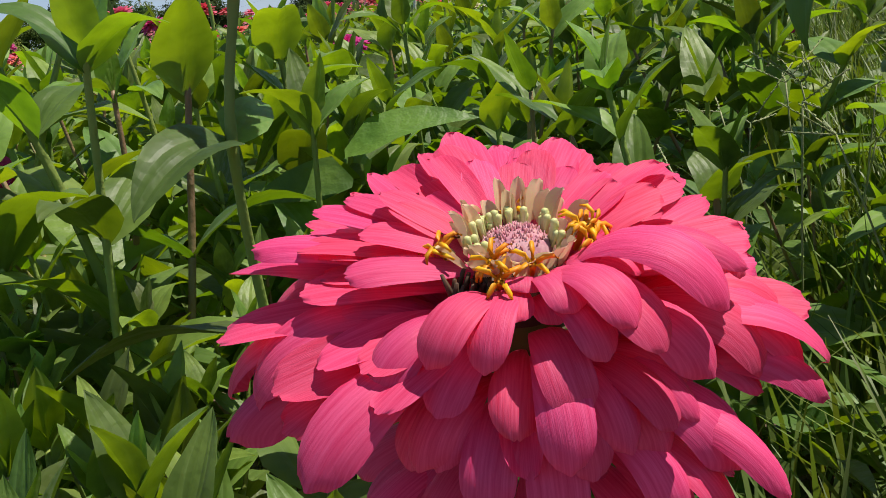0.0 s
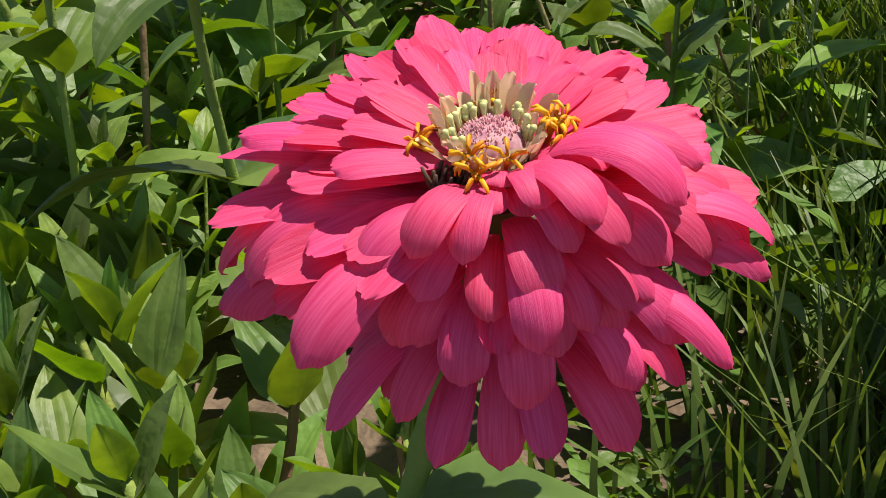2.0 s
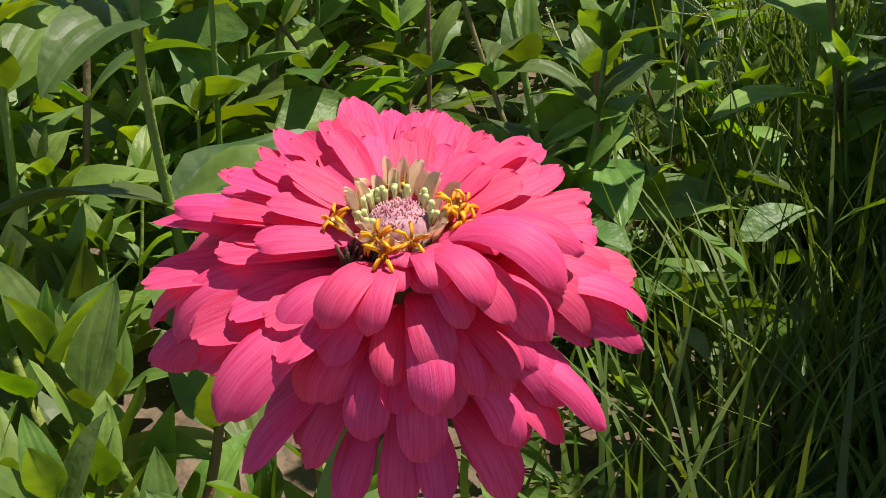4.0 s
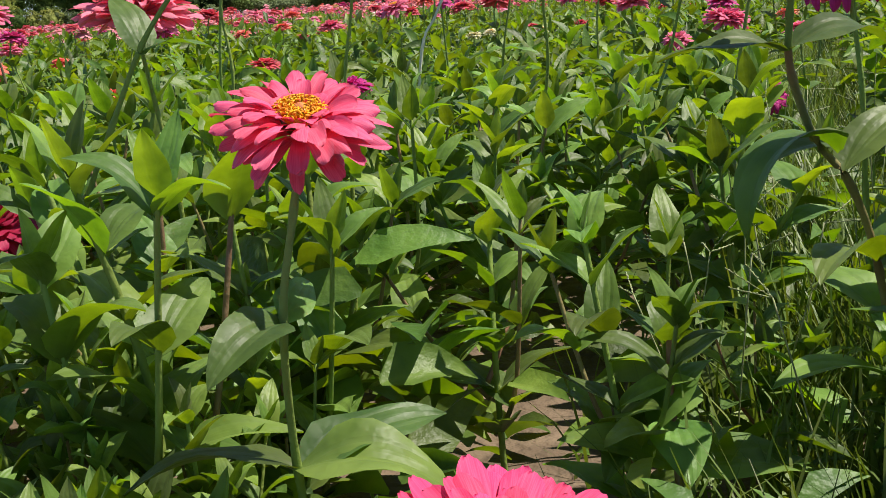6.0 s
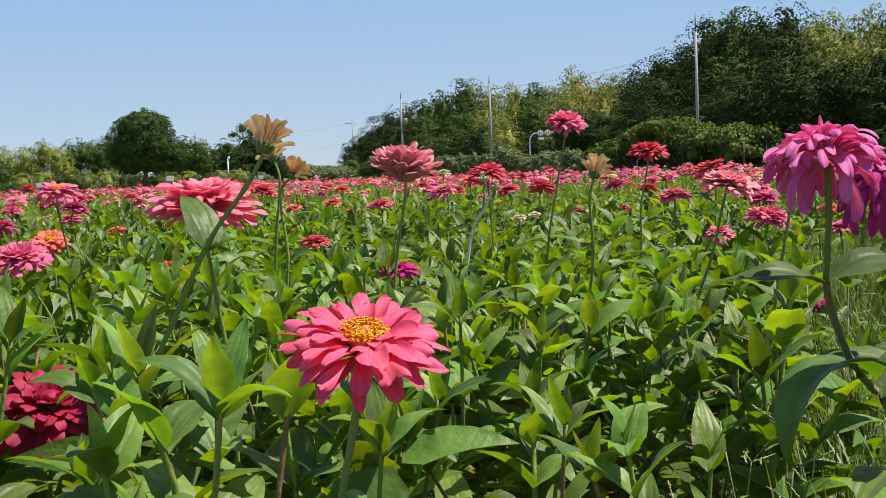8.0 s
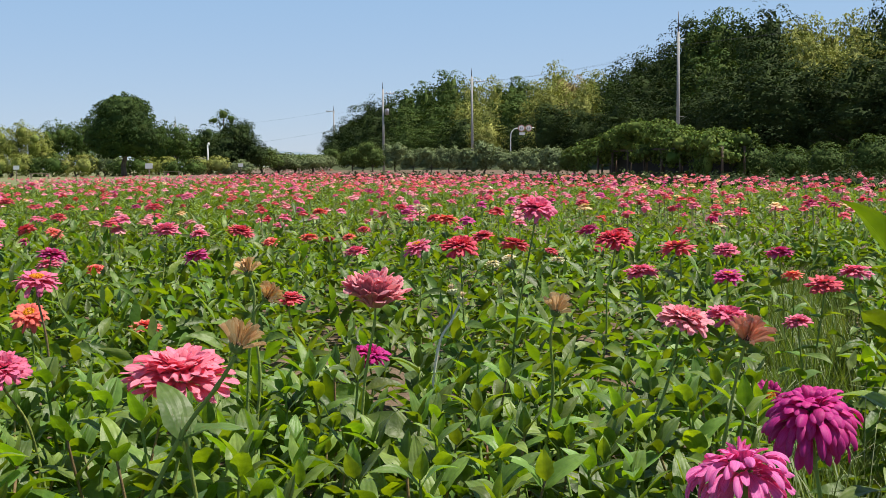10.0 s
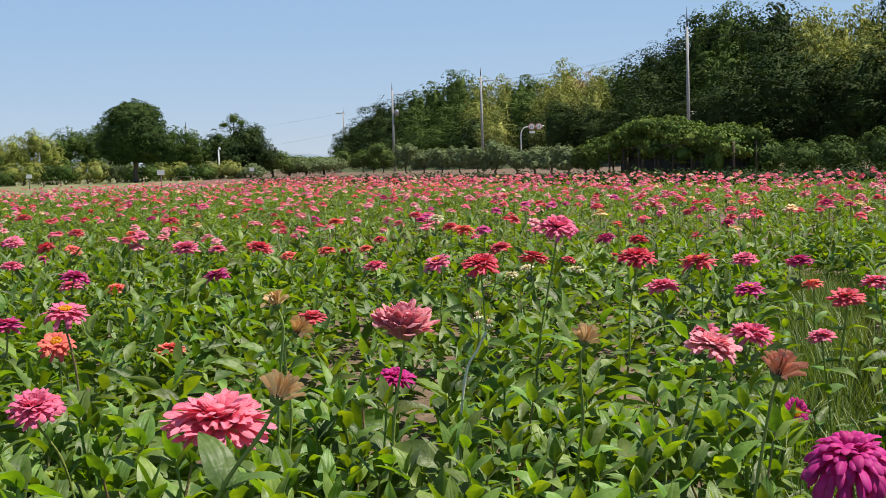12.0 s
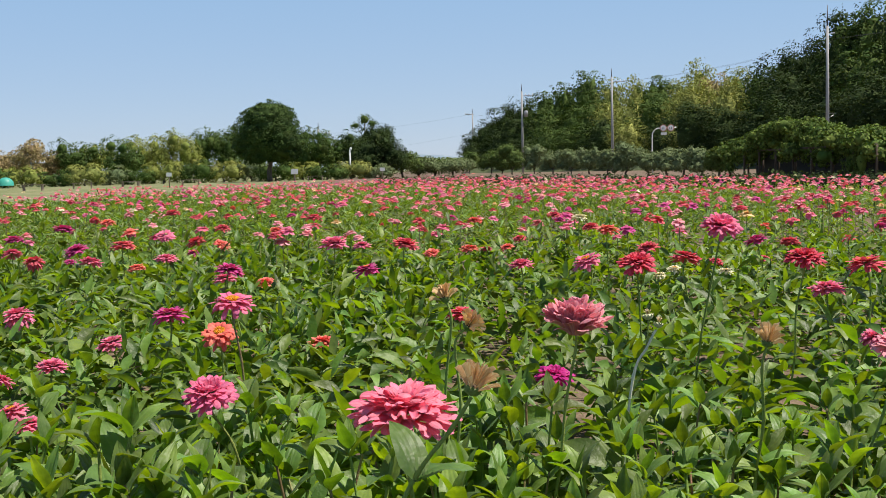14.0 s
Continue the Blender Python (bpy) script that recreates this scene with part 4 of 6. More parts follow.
# ---- near leafy plants ----
def leafy_plant(seed, height, cupped=False, branches=3, leaf=1.0):
    """A zinnia plant without a flower: stem, side shoots, opposite leaves turned a quarter at each node."""
    rng = random.Random(seed)
    plant = stemmed("zinnia_plant", (0, 0, 0), "leafy green zinnia plant without open flower", "plant", "zinnia plants of the bed")
    shoots = [([Vector((0, 0, 0)), Vector((rng.uniform(-0.02, 0.02), rng.uniform(-0.02, 0.02), height * 0.5)), Vector((rng.uniform(-0.04, 0.04), rng.uniform(-0.04, 0.04), height))], 1.0)]
    for k in range(branches):
        w = 2.1 * k + rng.uniform(0, 1)
        z0 = height * rng.uniform(0.2, 0.4)
        d = Vector((math.cos(w), math.sin(w), 0))
        shoots.append(([Vector((0, 0, z0)), d * 0.05 + Vector((0, 0, z0 + 0.07)), d * rng.uniform(0.07, 0.11) + Vector((0, 0, height * rng.uniform(0.75, 1.0)))], 0.8))
    for s, (line, size) in enumerate(shoots):
        pts = smooth_path(line, 8)
        n = len(pts) - 1
        part("stem", tube("stem", pts, [0.0046 * size * (1 - 0.4 * i / n) for i in range(n + 1)], stem_mat if rng.random() < 0.5 else redstem_mat, 7), plant)
        turn = rng.uniform(0, 180)
        nodes = 6 if s == 0 else 3
        low = 0.22 if s == 0 else 0.40
        for k in range(nodes):
            q = k / (nodes - 1)
            p = pts[min(n, round((low + (0.96 - low) * q) * n))]
            long = (0.112 - 0.030 * q) * leaf * (0.85 + 0.15 * size)
            for half in (0, 180):
                add_leaf(plant, p, turn + 90 * k + half + rng.uniform(-12, 12), rng.uniform(26, 48) + 16 * q + (8 if cupped else 0), long * rng.uniform(0.85, 1.15),
                         rng.uniform(-16, 16), rng.randrange(14), cupped and k > 0)
        for half in (0, 180):
            add_leaf(plant, pts[-1], turn + 90 * nodes + half + rng.uniform(-10, 10), rng.uniform(60, 76), rng.uniform(0.045, 0.065) * leaf, 0, rng.randrange(6), True)
    return plant


prototypes = [leafy_plant(100 + i, 0.37 + 0.015 * (i % 3), leaf=1.02) for i in range(7)]
rng = random.Random(77)
flower_feet = [(-0.06, 0.66), (0.43, 0.80), (-0.045, 0.30), (-0.27, 1.25)]
places = []
y = 0.86
while y < 2.55:
    half_l, half_r = 0.22 + 0.44 * y, 0.22 + 0.62 * y
    x = -half_l
    while x < half_r:
        px, py = x + rng.uniform(-0.09, 0.09), y + rng.uniform(-0.08, 0.08)
        clear = not on_strip(px, py, 0.11) and (px + 0.40) ** 2 / 0.018 + (py - 1.16) ** 2 / 0.07 > 1 and all((px - a) ** 2 + (py - b) ** 2 > 0.012 for a, b in flower_feet)
        soil_gap = (px - 0.27) ** 2 / 0.008 + (py - 1.28) ** 2 / 0.05 < 1 or (abs(px - 0.04) < 0.2 and py < 0.92)
        if clear and not soil_gap:
            places.append((px, py))
        x += 0.228
    y += 0.195
for i, (px, py) in enumerate(places):
    m = pose(px, py, 0, rng.uniform(-6, 6), rng.uniform(-6, 6), rng.uniform(0, 360)) @ Matrix.Scale(rng.uniform(0.86, 1.12) * (1.10 if px < -0.12 and 1.35 < py < 1.85 else 1.0), 4)
    if i < len(prototypes):
        prototypes[i].matrix_basis = m
    else:
        place_copy(prototypes[i % len(prototypes)], m)

# young broad-leaved plants close to the great flower, and tall ones beside the second
young = [leafy_plant(140 + i, 0.24, True, 5, 0.66) for i in range(2)]
young[0].matrix_basis = pose(-0.155, 0.40, 0, 4, 3, 20) @ Matrix.Scale(0.9, 4)
young[1].matrix_basis = pose(-0.105, 0.37, 0, -6, 0, 130) @ Matrix.Scale(0.92, 4)
place_copy(young[1], pose(-0.205, 0.335, 0, 0, 0, 250) @ Matrix.Scale(0.85, 4))
place_copy(young[0], pose(-0.27, 0.50, 0, 0, 0, 200) @ Matrix.Scale(1.05, 4))
place_copy(young[1], pose(-0.20, 0.62, 0, 0, 0, 300))
place_copy(prototypes[2], pose(-0.24, 0.97, 0, 0, 0, 40) @ Matrix.Scale(0.7, 4))
for k, (px, py, big) in enumerate([(-0.24, 0.88, 0.62), (-0.21, 0.78, 0.58), (-0.58, 1.12, 1.1), (-0.12, 1.06, 0.72)]):
    place_copy(prototypes[(2 * k + 1) % 7], pose(px, py, 0, 0, 0, 131 * k) @ Matrix.Scale(big, 4))
place_copy(young[0], pose(-0.12, 0.50, 0, 0, 0, 80))
place_copy(young[1], pose(-0.02, 0.43, 0, 0, 0, 40) @ Matrix.Scale(0.72, 4))
place_copy(young[1], pose(-0.30, 0.72, 0, 0, 0, 170))
place_copy(young[0], pose(-0.34, 0.40, 0, 0, 0, 310))
broad = stemmed("zinnia_plant", (0.262, 0.80, 0), "low zinnia plant with broad dark green leaves", "plant")
add_stem(broad, [(0, 0, 0), (0.002, 0.02, 0.09), (0.006, 0.05, 0.16), (0.010, 0.068, 0.235)], 0.0048, 0.0028, redstem_mat)
for at, az, pitch, length, roll, wide in [((0.004, 0.035, 0.125), 352, 4, 0.165, 12, 1.15), ((0.004, 0.035, 0.125), 165, 30, 0.115, -10, 1.1), ((0.006, 0.05, 0.165), 262, -6, 0.085, 0, 1.35), ((0.006, 0.05, 0.165), 75, 24, 0.09, 0, 1.3),
                                          ((0.009, 0.062, 0.205), 200, 34, 0.075, 0, 1.35), ((0.009, 0.062, 0.205), 15, 40, 0.085, -10, 1.2), ((0.010, 0.068, 0.232), 110, 68, 0.055, 0, 1.2), ((0.010, 0.068, 0.232), 290, 58, 0.06, 0, 1.3),
                                          ((0.002, 0.02, 0.085), 300, 0, 0.13, 0, 1.2), ((0.002, 0.02, 0.085), 120, 10, 0.12, 0, 1.2)]:
    add_leaf(broad, Vector(at), az, pitch, length, roll, int(az) % 11, False, wide)
place_copy(prototypes[4], pose(0.42, 1.02, 0, 0, 0, 300) @ Matrix.Scale(0.6, 4))
place_copy(prototypes[1], pose(0.50, 0.84, 0, 0, 0, 80) @ Matrix.Scale(0.6, 4))
# the last four stand out of view, added to shade the gap
for k, (px, py, big) in enumerate([(-0.14, 0.79, 0.60), (-0.30, 0.83, 0.66), (-0.09, 0.93, 0.62), (-0.33, 1.00, 0.70), (0.74, 0.80, 1.2), (0.70, 0.99, 1.2), (0.84, 1.14, 1.15), (0.64, 0.72, 1.1)]):
    place_copy(prototypes[(3 * k + 2) % 7], pose(px, py, 0, 0, 0, 97 * k) @ Matrix.Scale(big, 4))
# two more unseen plants that cast shade leftwards over the grass
place_copy(prototypes[6], pose(0.58, 0.61, 0, 0, 0, 240))
place_copy(prototypes[2], pose(0.62, 0.78, 0, 0, 0, 20))
for k, (px, py, big) in enumerate([(0.93, 1.02, 1.2), (1.02, 1.25, 1.15)]):
    place_copy(prototypes[k % 7], pose(px, py, 0, 0, 0, 67 * k) @ Matrix.Scale(big, 4))

# ---- flowers of the bed a few metres off: x, y, z of the head and its breadth ----
MAGENTA = [(1.31, 3.37, 0.49, 0.11), (1.83, 4.18, 0.50, 0.12), (-2.81, 6.94, 0.54, 0.132), (-1.96, 5.45, 0.56, 0.138), (-2.46, 6.92, 0.39, 0.087), (-2.61, 7.28, 0.58, 0.140), (-2.89, 9.93, 0.39, 0.089), (-1.73, 7.07, 0.42, 0.099), (-1.02, 4.44, 0.53, 0.129), (-0.98, 3.22, 0.50, 0.120), (-0.48, 4.49, 0.51, 0.123), (-1.67, 11.36, 0.48, 0.113), (1.40, 5.59, 0.52, 0.127), (0.79, 9.25, 0.47, 0.111), (2.81, 7.65, 0.45, 0.107), (-0.08, 10.07, 0.47, 0.110)]
PINK = [(1.74, 3.36, 0.50, 0.12), (1.30, 2.81, 0.42, 0.09), (1.66, 4.32, 0.50, 0.115), (-2.48, 6.01, 0.51, 0.121), (-1.84, 5.31, 0.51, 0.121), (-1.51, 5.42, 0.51, 0.121), (-1.88, 6.97, 0.54, 0.133), (-1.07, 4.59, 0.48, 0.112), (-1.59, 3.65, 0.46, 0.109), (-1.18, 3.29, 0.41, 0.098), (-1.26, 3.00, 0.39, 0.093), (-1.16, 2.42, 0.38, 0.085), (-1.07, 2.29, 0.38, 0.085), (-1.35, 2.86, 0.38, 0.085), (-3.88, 12.17, 0.62, 0.140), (-4.22, 18.45, 0.62, 0.140), (-0.66, 5.03, 0.59, 0.140), (-0.61, 6.19, 0.50, 0.118), (0.18, 4.94, 0.48, 0.115), (0.39, 4.29, 0.54, 0.131), (1.04, 3.43, 0.51, 0.124), (1.07, 3.11, 0.40, 0.097), (2.76, 9.73, 0.48, 0.116), (-1.17, 11.40, 0.58, 0.140)]
RED = [(1.47, 3.01, 0.50, 0.115), (-2.31, 5.86, 0.48, 0.112), (-1.85, 5.89, 0.55, 0.137), (-1.61, 6.55, 0.52, 0.125), (-1.72, 8.00, 0.53, 0.128), (-2.25, 8.77, 0.62, 0.140), (-0.34, 5.31, 0.56, 0.140), (-1.07, 7.98, 0.59, 0.140), (0.73, 9.06, 0.52, 0.126), (0.85, 7.72, 0.49, 0.116), (0.80, 5.25, 0.52, 0.128), (0.80, 4.38, 0.54, 0.134), (1.30, 5.98, 0.38, 0.090), (1.58, 6.09, 0.38, 0.092), (0.36, 7.70, 0.42, 0.100), (0.11, 7.17, 0.39, 0.093), (2.27, 9.26, 0.53, 0.129), (1.64, 5.80, 0.49, 0.117), (1.13, 3.35, 0.59, 0.130), (-0.102, 4.06, 0.378, 0.13)]
CORAL = [(1.82, 4.03, 0.42, 0.09), (-1.49, 6.76, 0.49, 0.115), (-1.00, 5.21, 0.40, 0.095), (-2.81, 8.96, 0.55, 0.134), (-0.23, 6.16, 0.45, 0.105), (-0.02, 6.17, 0.47, 0.112), (0.74, 6.12, 0.56, 0.140), (0.22, 6.76, 0.43, 0.102), (-1.74, 5.74, 0.44, 0.104), (0.08, 8.40, 0.52, 0.126), (-0.58, 3.75, 0.33, 0.11), (-1.43, 8.62, 0.47, 0.112)]
CREAM = [(0.63, 6.5, 0.61, 0.10), (1.20, 5.39, 0.38, 0.085), (0.85, 5.26, 0.38, 0.085), (0.99, 5.57, 0.38, 0.085)]
WORDS = {"magenta": "magenta", "pink": "rose-pink", "red": "red", "coral": "orange-coral", "cream": "creamy white", "dried": "faded straw-coloured"}
taken = []


def bed_flower(x, y, z, breadth, colour, rng):
    plant = stemmed("zinnia", (x, y, 0), WORDS[colour] + " zinnia in flower above the green bed", "flower", "zinnias in flower")
    style = "flat" if colour == "cream" else rng.choice(("low", "low", "double", "low", "mound", "double", "low", "flat"))
    tilt, az, r = abs(rng.gauss(0, 9)), rng.uniform(-180, 180), breadth / 2
    top = Vector((0, 0, z))
    sway = Vector((rng.uniform(-0.05, 0.05), rng.uniform(-0.05, 0.05), 0))
    pts = smooth_path([sway * 1.6, sway + Vector((0, 0, z * 0.5)), top + tilt_matrix(tilt, az) @ Vector((0, 0, -0.08)), top + Vector((0, 0, -0.012))], 4)
    part("stem", tube("stem", pts, 0.003, stem_mat, 6), plant)
    m = Matrix.Translation(top) @ tilt_matrix(tilt, az) @ Matrix.Rotation(rng.uniform(0, 6.28), 4, "Z") @ Matrix.Scale(r, 4)
    head = part("flower_head", corolla(style, colour, rng.randrange(3)), plant, m)
    part("calyx", unit_calyx, head)
    if style == "flat":
        part("disc", unit_disc, head, label="golden disc of florets")
    for k, q in enumerate((0.45, 0.62)):
        for half in (0, 180):
            add_leaf(plant, pts[int(q * (len(pts) - 1))], rng.uniform(0, 40) + 90 * k + half, rng.uniform(0, 40), rng.uniform(0.08, 0.11), 0, rng.randrange(14))
    taken.append((x, y))


rng = random.Random(9)
for colour, rows in (("magenta", MAGENTA), ("pink", PINK), ("red", RED), ("coral", CORAL), ("cream", CREAM)):
    for row in rows:
        bed_flower(*row, colour, rng)


# ---- the rest of the field, joined ----
gen = np.random.default_rng(12)


def in_field(x, y):
    """Inside the flower field: right of its far left edge, short of the hedge on the right."""
    return (x > -10.2) & (x < 11.8) & (y < np.where(x < 0, 46 + 0.9 * x, 46 - 2.4 * x))


def scatter(y0, y1, density, left=0.62, right=0.86, margin=0.5):
    area = (y1 - y0) * ((left + right) * (y0 + y1) / 2 + 2 * margin)
    n = int(area * density)
    y = y0 + (y1 - y0) * np.sqrt(gen.random(int(n * 1.0)) * (1 - (y0 / y1) ** 2) + (y0 / y1) ** 2) if y0 > 0.5 * y1 else np.sqrt(gen.uniform(y0 ** 2, y1 ** 2, n))
    if y0 > 0.5 * y1:
        y = gen.uniform(y0, y1, n)
    x = gen.uniform(-1, 1, n)
    x = np.where(x < 0, x * (left * y + margin), x * (right * y + margin))
    keep = in_field(x, y)
    return x[keep], y[keep]


def leaves_mesh(name, bx, by, bz, az, pitch, length, width, droop, segs):
    """Many leaves as one mesh: each a strip folded on its midrib, waved and turned about its length."""
    n = len(bx)
    ca, sa = np.cos(az), np.sin(az)
    fold, turn, wave = gen.uniform(0.1, 0.9, n), gen.normal(0, 0.55, n), gen.uniform(0, 6.28, n)
    rows = []
    x, z = np.zeros(n), np.zeros(n)
    for i in range(segs + 1):
        t = i / segs
        if i:
            ang = pitch - droop * t
            x = x + np.cos(ang) * length / segs
            z = z + np.sin(ang) * length / segs
        w = width / 2 * (0.02 if i == segs else max(0.14, math.sin(math.pi * min(1, 0.12 + 0.88 * t) ** 0.62) * min(1.0, 0.25 + 4.0 * t)))
        for v in (-1, 0, 1):
            side, lift = v * w, (w * fold + 0.16 * w * np.sin(wave + 5 * t + 1.7 * v)) * abs(v)
            across = side * np.cos(turn) - lift * np.sin(turn)
            high = side * np.sin(turn) + lift * np.cos(turn)
            rows.append(np.stack((bx + x * ca - across * sa, by + x * sa + across * ca, bz + z + high), -1))
    verts = np.stack(rows, 1)                       # n, (segs + 1) * 3, 3
    k = (segs + 1) * 3
    q = np.array([(3 * i + j, 3 * i + 3 + j, 3 * i + 4 + j, 3 * i + 1 + j) for i in range(segs) for j in (0, 1)])
    quads = (np.arange(n)[:, None, None] * k + q[None]).reshape(-1, 4)
    return big_mesh(name, verts.reshape(-1, 3), quads, field_leaf_mat)


def leaf_field(name, y0, y1, per_m2, leaves, size, segs, label, top=0.40, left=0.62, right=0.86):
    px, py = scatter(y0, y1, per_m2, left, right)
    keep = (np.abs(px - strip_x(py)) > 0.13 + 0.02 * py) | (py > 6.5) if y0 < 8 else np.ones(len(px), bool)
    px, py = px[keep], py[keep]
    h = top * gen.uniform(0.75, 1.12, len(px)) * (1 + 0.10 * np.sin(px * 0.9 + 1.3) * np.cos(py * 0.7))
    n = len(px) * leaves
    shoots = 3
    # each plant has three shoots; every shoot ends in a rosette of ascending leaves
    sx, sy = gen.normal(0, 0.075, (len(px), shoots)), gen.normal(0, 0.075, (len(px), shoots))
    sh = gen.uniform(0.72, 1.05, (len(px), shoots))
    which = np.tile(np.arange(leaves) % shoots, (len(px), 1))
    level = np.tile(np.linspace(0.30, 1.0, leaves), (len(px), 1)) + gen.uniform(-0.05, 0.05, (len(px), leaves))
    row = np.arange(len(px))[:, None]
    bx = (px[:, None] + sx[row, which] * (0.35 + 0.65 * level)).ravel() + gen.normal(0, 0.012, n)
    by = (py[:, None] + sy[row, which] * (0.35 + 0.65 * level)).ravel() + gen.normal(0, 0.012, n)
    bz = (h[:, None] * sh[row, which] * level).ravel()
    level = level.ravel()
    pitch = np.radians(14 + 66 * np.clip(level - 0.3, 0, 1) ** 1.2 + gen.normal(0, 15, n))
    length = size * gen.uniform(0.65, 1.2, n) * (1.2 - 0.38 * level)
    me = leaves_mesh(name, bx, by, bz, gen.uniform(0, 6.283, n), pitch, length, length * gen.uniform(0.28, 0.42, n), gen.uniform(0.0, 1.2, n), segs)
    tagged(new(name, me), label, "plants", kind="stuff")


def low_leaves(name, n):
    """Small shaded leaves and weeds close to the soil among the near plants."""
    y = np.sqrt(gen.uniform(0.6 ** 2, 3.0 ** 2, n))
    x = gen.uniform(-1, 1, n)
    x = np.where(x < 0, x * (0.46 * y + 0.2), x * (0.64 * y + 0.2))
    keep = ((x - 0.29) ** 2 / 0.006 + (y - 1.25) ** 2 / 0.03 > 1) & ~((np.abs(x) < 0.2) & (y < 0.8))
    x, y = x[keep], y[keep]
    k = len(x)
    length = gen.uniform(0.05, 0.10, k)
    me = leaves_mesh(name, x, y, gen.uniform(0.01, 0.16, k), gen.uniform(0, 6.283, k), np.radians(gen.uniform(0, 50, k)), length, length * gen.uniform(0.3, 0.5, k), gen.uniform(0.2, 1.1, k), 4)
    tagged(new(name, me), "low green leaves and weeds close to the soil", "plants", kind="stuff")


low_leaves("low_leaves", 3600)


def gap_weeds(name, n):
    """Small weeds on the soil of the grassy gap."""
    x, y = gen.uniform(0.08, 0.62, n), gen.uniform(0.36, 0.95, n)
    x, y = np.repeat(x, 4), np.repeat(y, 4)
    k = len(x)
    length = gen.uniform(0.025, 0.06, k)
    me = leaves_mesh(name, x + gen.normal(0, 0.012, k), y + gen.normal(0, 0.012, k), gen.uniform(0.004, 0.05, k), gen.uniform(0, 6.283, k), np.radians(gen.uniform(5, 60, k)), length, length * gen.uniform(0.2, 0.4, k), gen.uniform(0.2, 1.2, k), 4)
    tagged(new(name, me), "small green weeds on the soil of the gap", "weeds", kind="stuff")


gap_weeds("gap_weeds", 190)


def filler_leaves(name, n):
    """Leaves that close the gaps between the near plants, below their tops."""
    y = np.sqrt(gen.uniform(0.95 ** 2, 3.05 ** 2, n))
    x = gen.uniform(-1, 1, n)
    x = np.where(x < 0, x * (0.46 * y + 0.25), x * (0.64 * y + 0.25))
    clear = (np.abs(x - strip_x(y)) > 0.13 + 0.02 * y) & ((x - 0.26) ** 2 / 0.03 + (y - 1.25) ** 2 / 0.16 > 1) & ((x + 0.40) ** 2 / 0.012 + (y - 1.16) ** 2 / 0.05 > 1)
    x, y = np.repeat(x[clear], 6), np.repeat(y[clear], 6)
    k = len(x)
    length = gen.uniform(0.08, 0.14, k)
    me = leaves_mesh(name, x + gen.normal(0, 0.02, k), y + gen.normal(0, 0.02, k), gen.uniform(0.08, 0.30, k), gen.uniform(0, 6.283, k), np.radians(gen.uniform(0, 60, k)), length, length * gen.uniform(0.36, 0.5, k), gen.uniform(0.2, 1.2, k), 5)
    tagged(new(name, me), "green zinnia leaves between the plants of the bed", "plants", kind="stuff")


filler_leaves("filler_leaves", 230)
leaf_field("bed_leaves", 2.5, 8.0, 30, 21, 0.118, 4, "dense green zinnia leaves of the flower bed", 0.42)
leaf_field("field_leaves", 8.0, 24.0, 15, 15, 0.120, 2, "dense green zinnia leaves across the field", 0.40, 0.50, 0.78)
leaf_field("far_field_leaves", 24.0, 52.0, 6.0, 10, 0.17, 2, "green leaf mass of the far flower field", 0.40, 0.46, 0.74)


def side_bed(name, x0, x1, y0, y1):
    """The bed beside the camera, out of its sight for the most part."""
    n = int(abs(x1 - x0) * (y1 - y0) * 15)
    bx, by = np.repeat(gen.uniform(x0, x1, n), 10), np.repeat(gen.uniform(y0, y1, n), 10)
    keep = np.where(bx < 0, bx < -0.42 - 0.46 * by, bx > 0.42 + 0.64 * by) & (np.abs(bx - strip_x(by)) > 0.2 + 0.035 * by)
    bx, by = bx[keep], by[keep]
    k = len(bx)
    level = gen.uniform(0.3, 1.0, k)
    length = 0.12 * gen.uniform(0.7, 1.2, k)
    me = leaves_mesh(name, bx + gen.normal(0, 0.06, k), by + gen.normal(0, 0.06, k), 0.40 * level, gen.uniform(0, 6.283, k), np.radians(-5 + 60 * level ** 2 + gen.normal(0, 16, k)), length, length * 0.43, gen.uniform(0.2, 1.1, k), 2)
    tagged(new(name, me), "green zinnia leaves of the bed beside the path", "plants", kind="stuff")


side_bed("side_bed_leaves", -8, -0.6, 0.1, 8.0)
side_bed("side_bed_leaves", 0.7, 9, 0.1, 8.0)


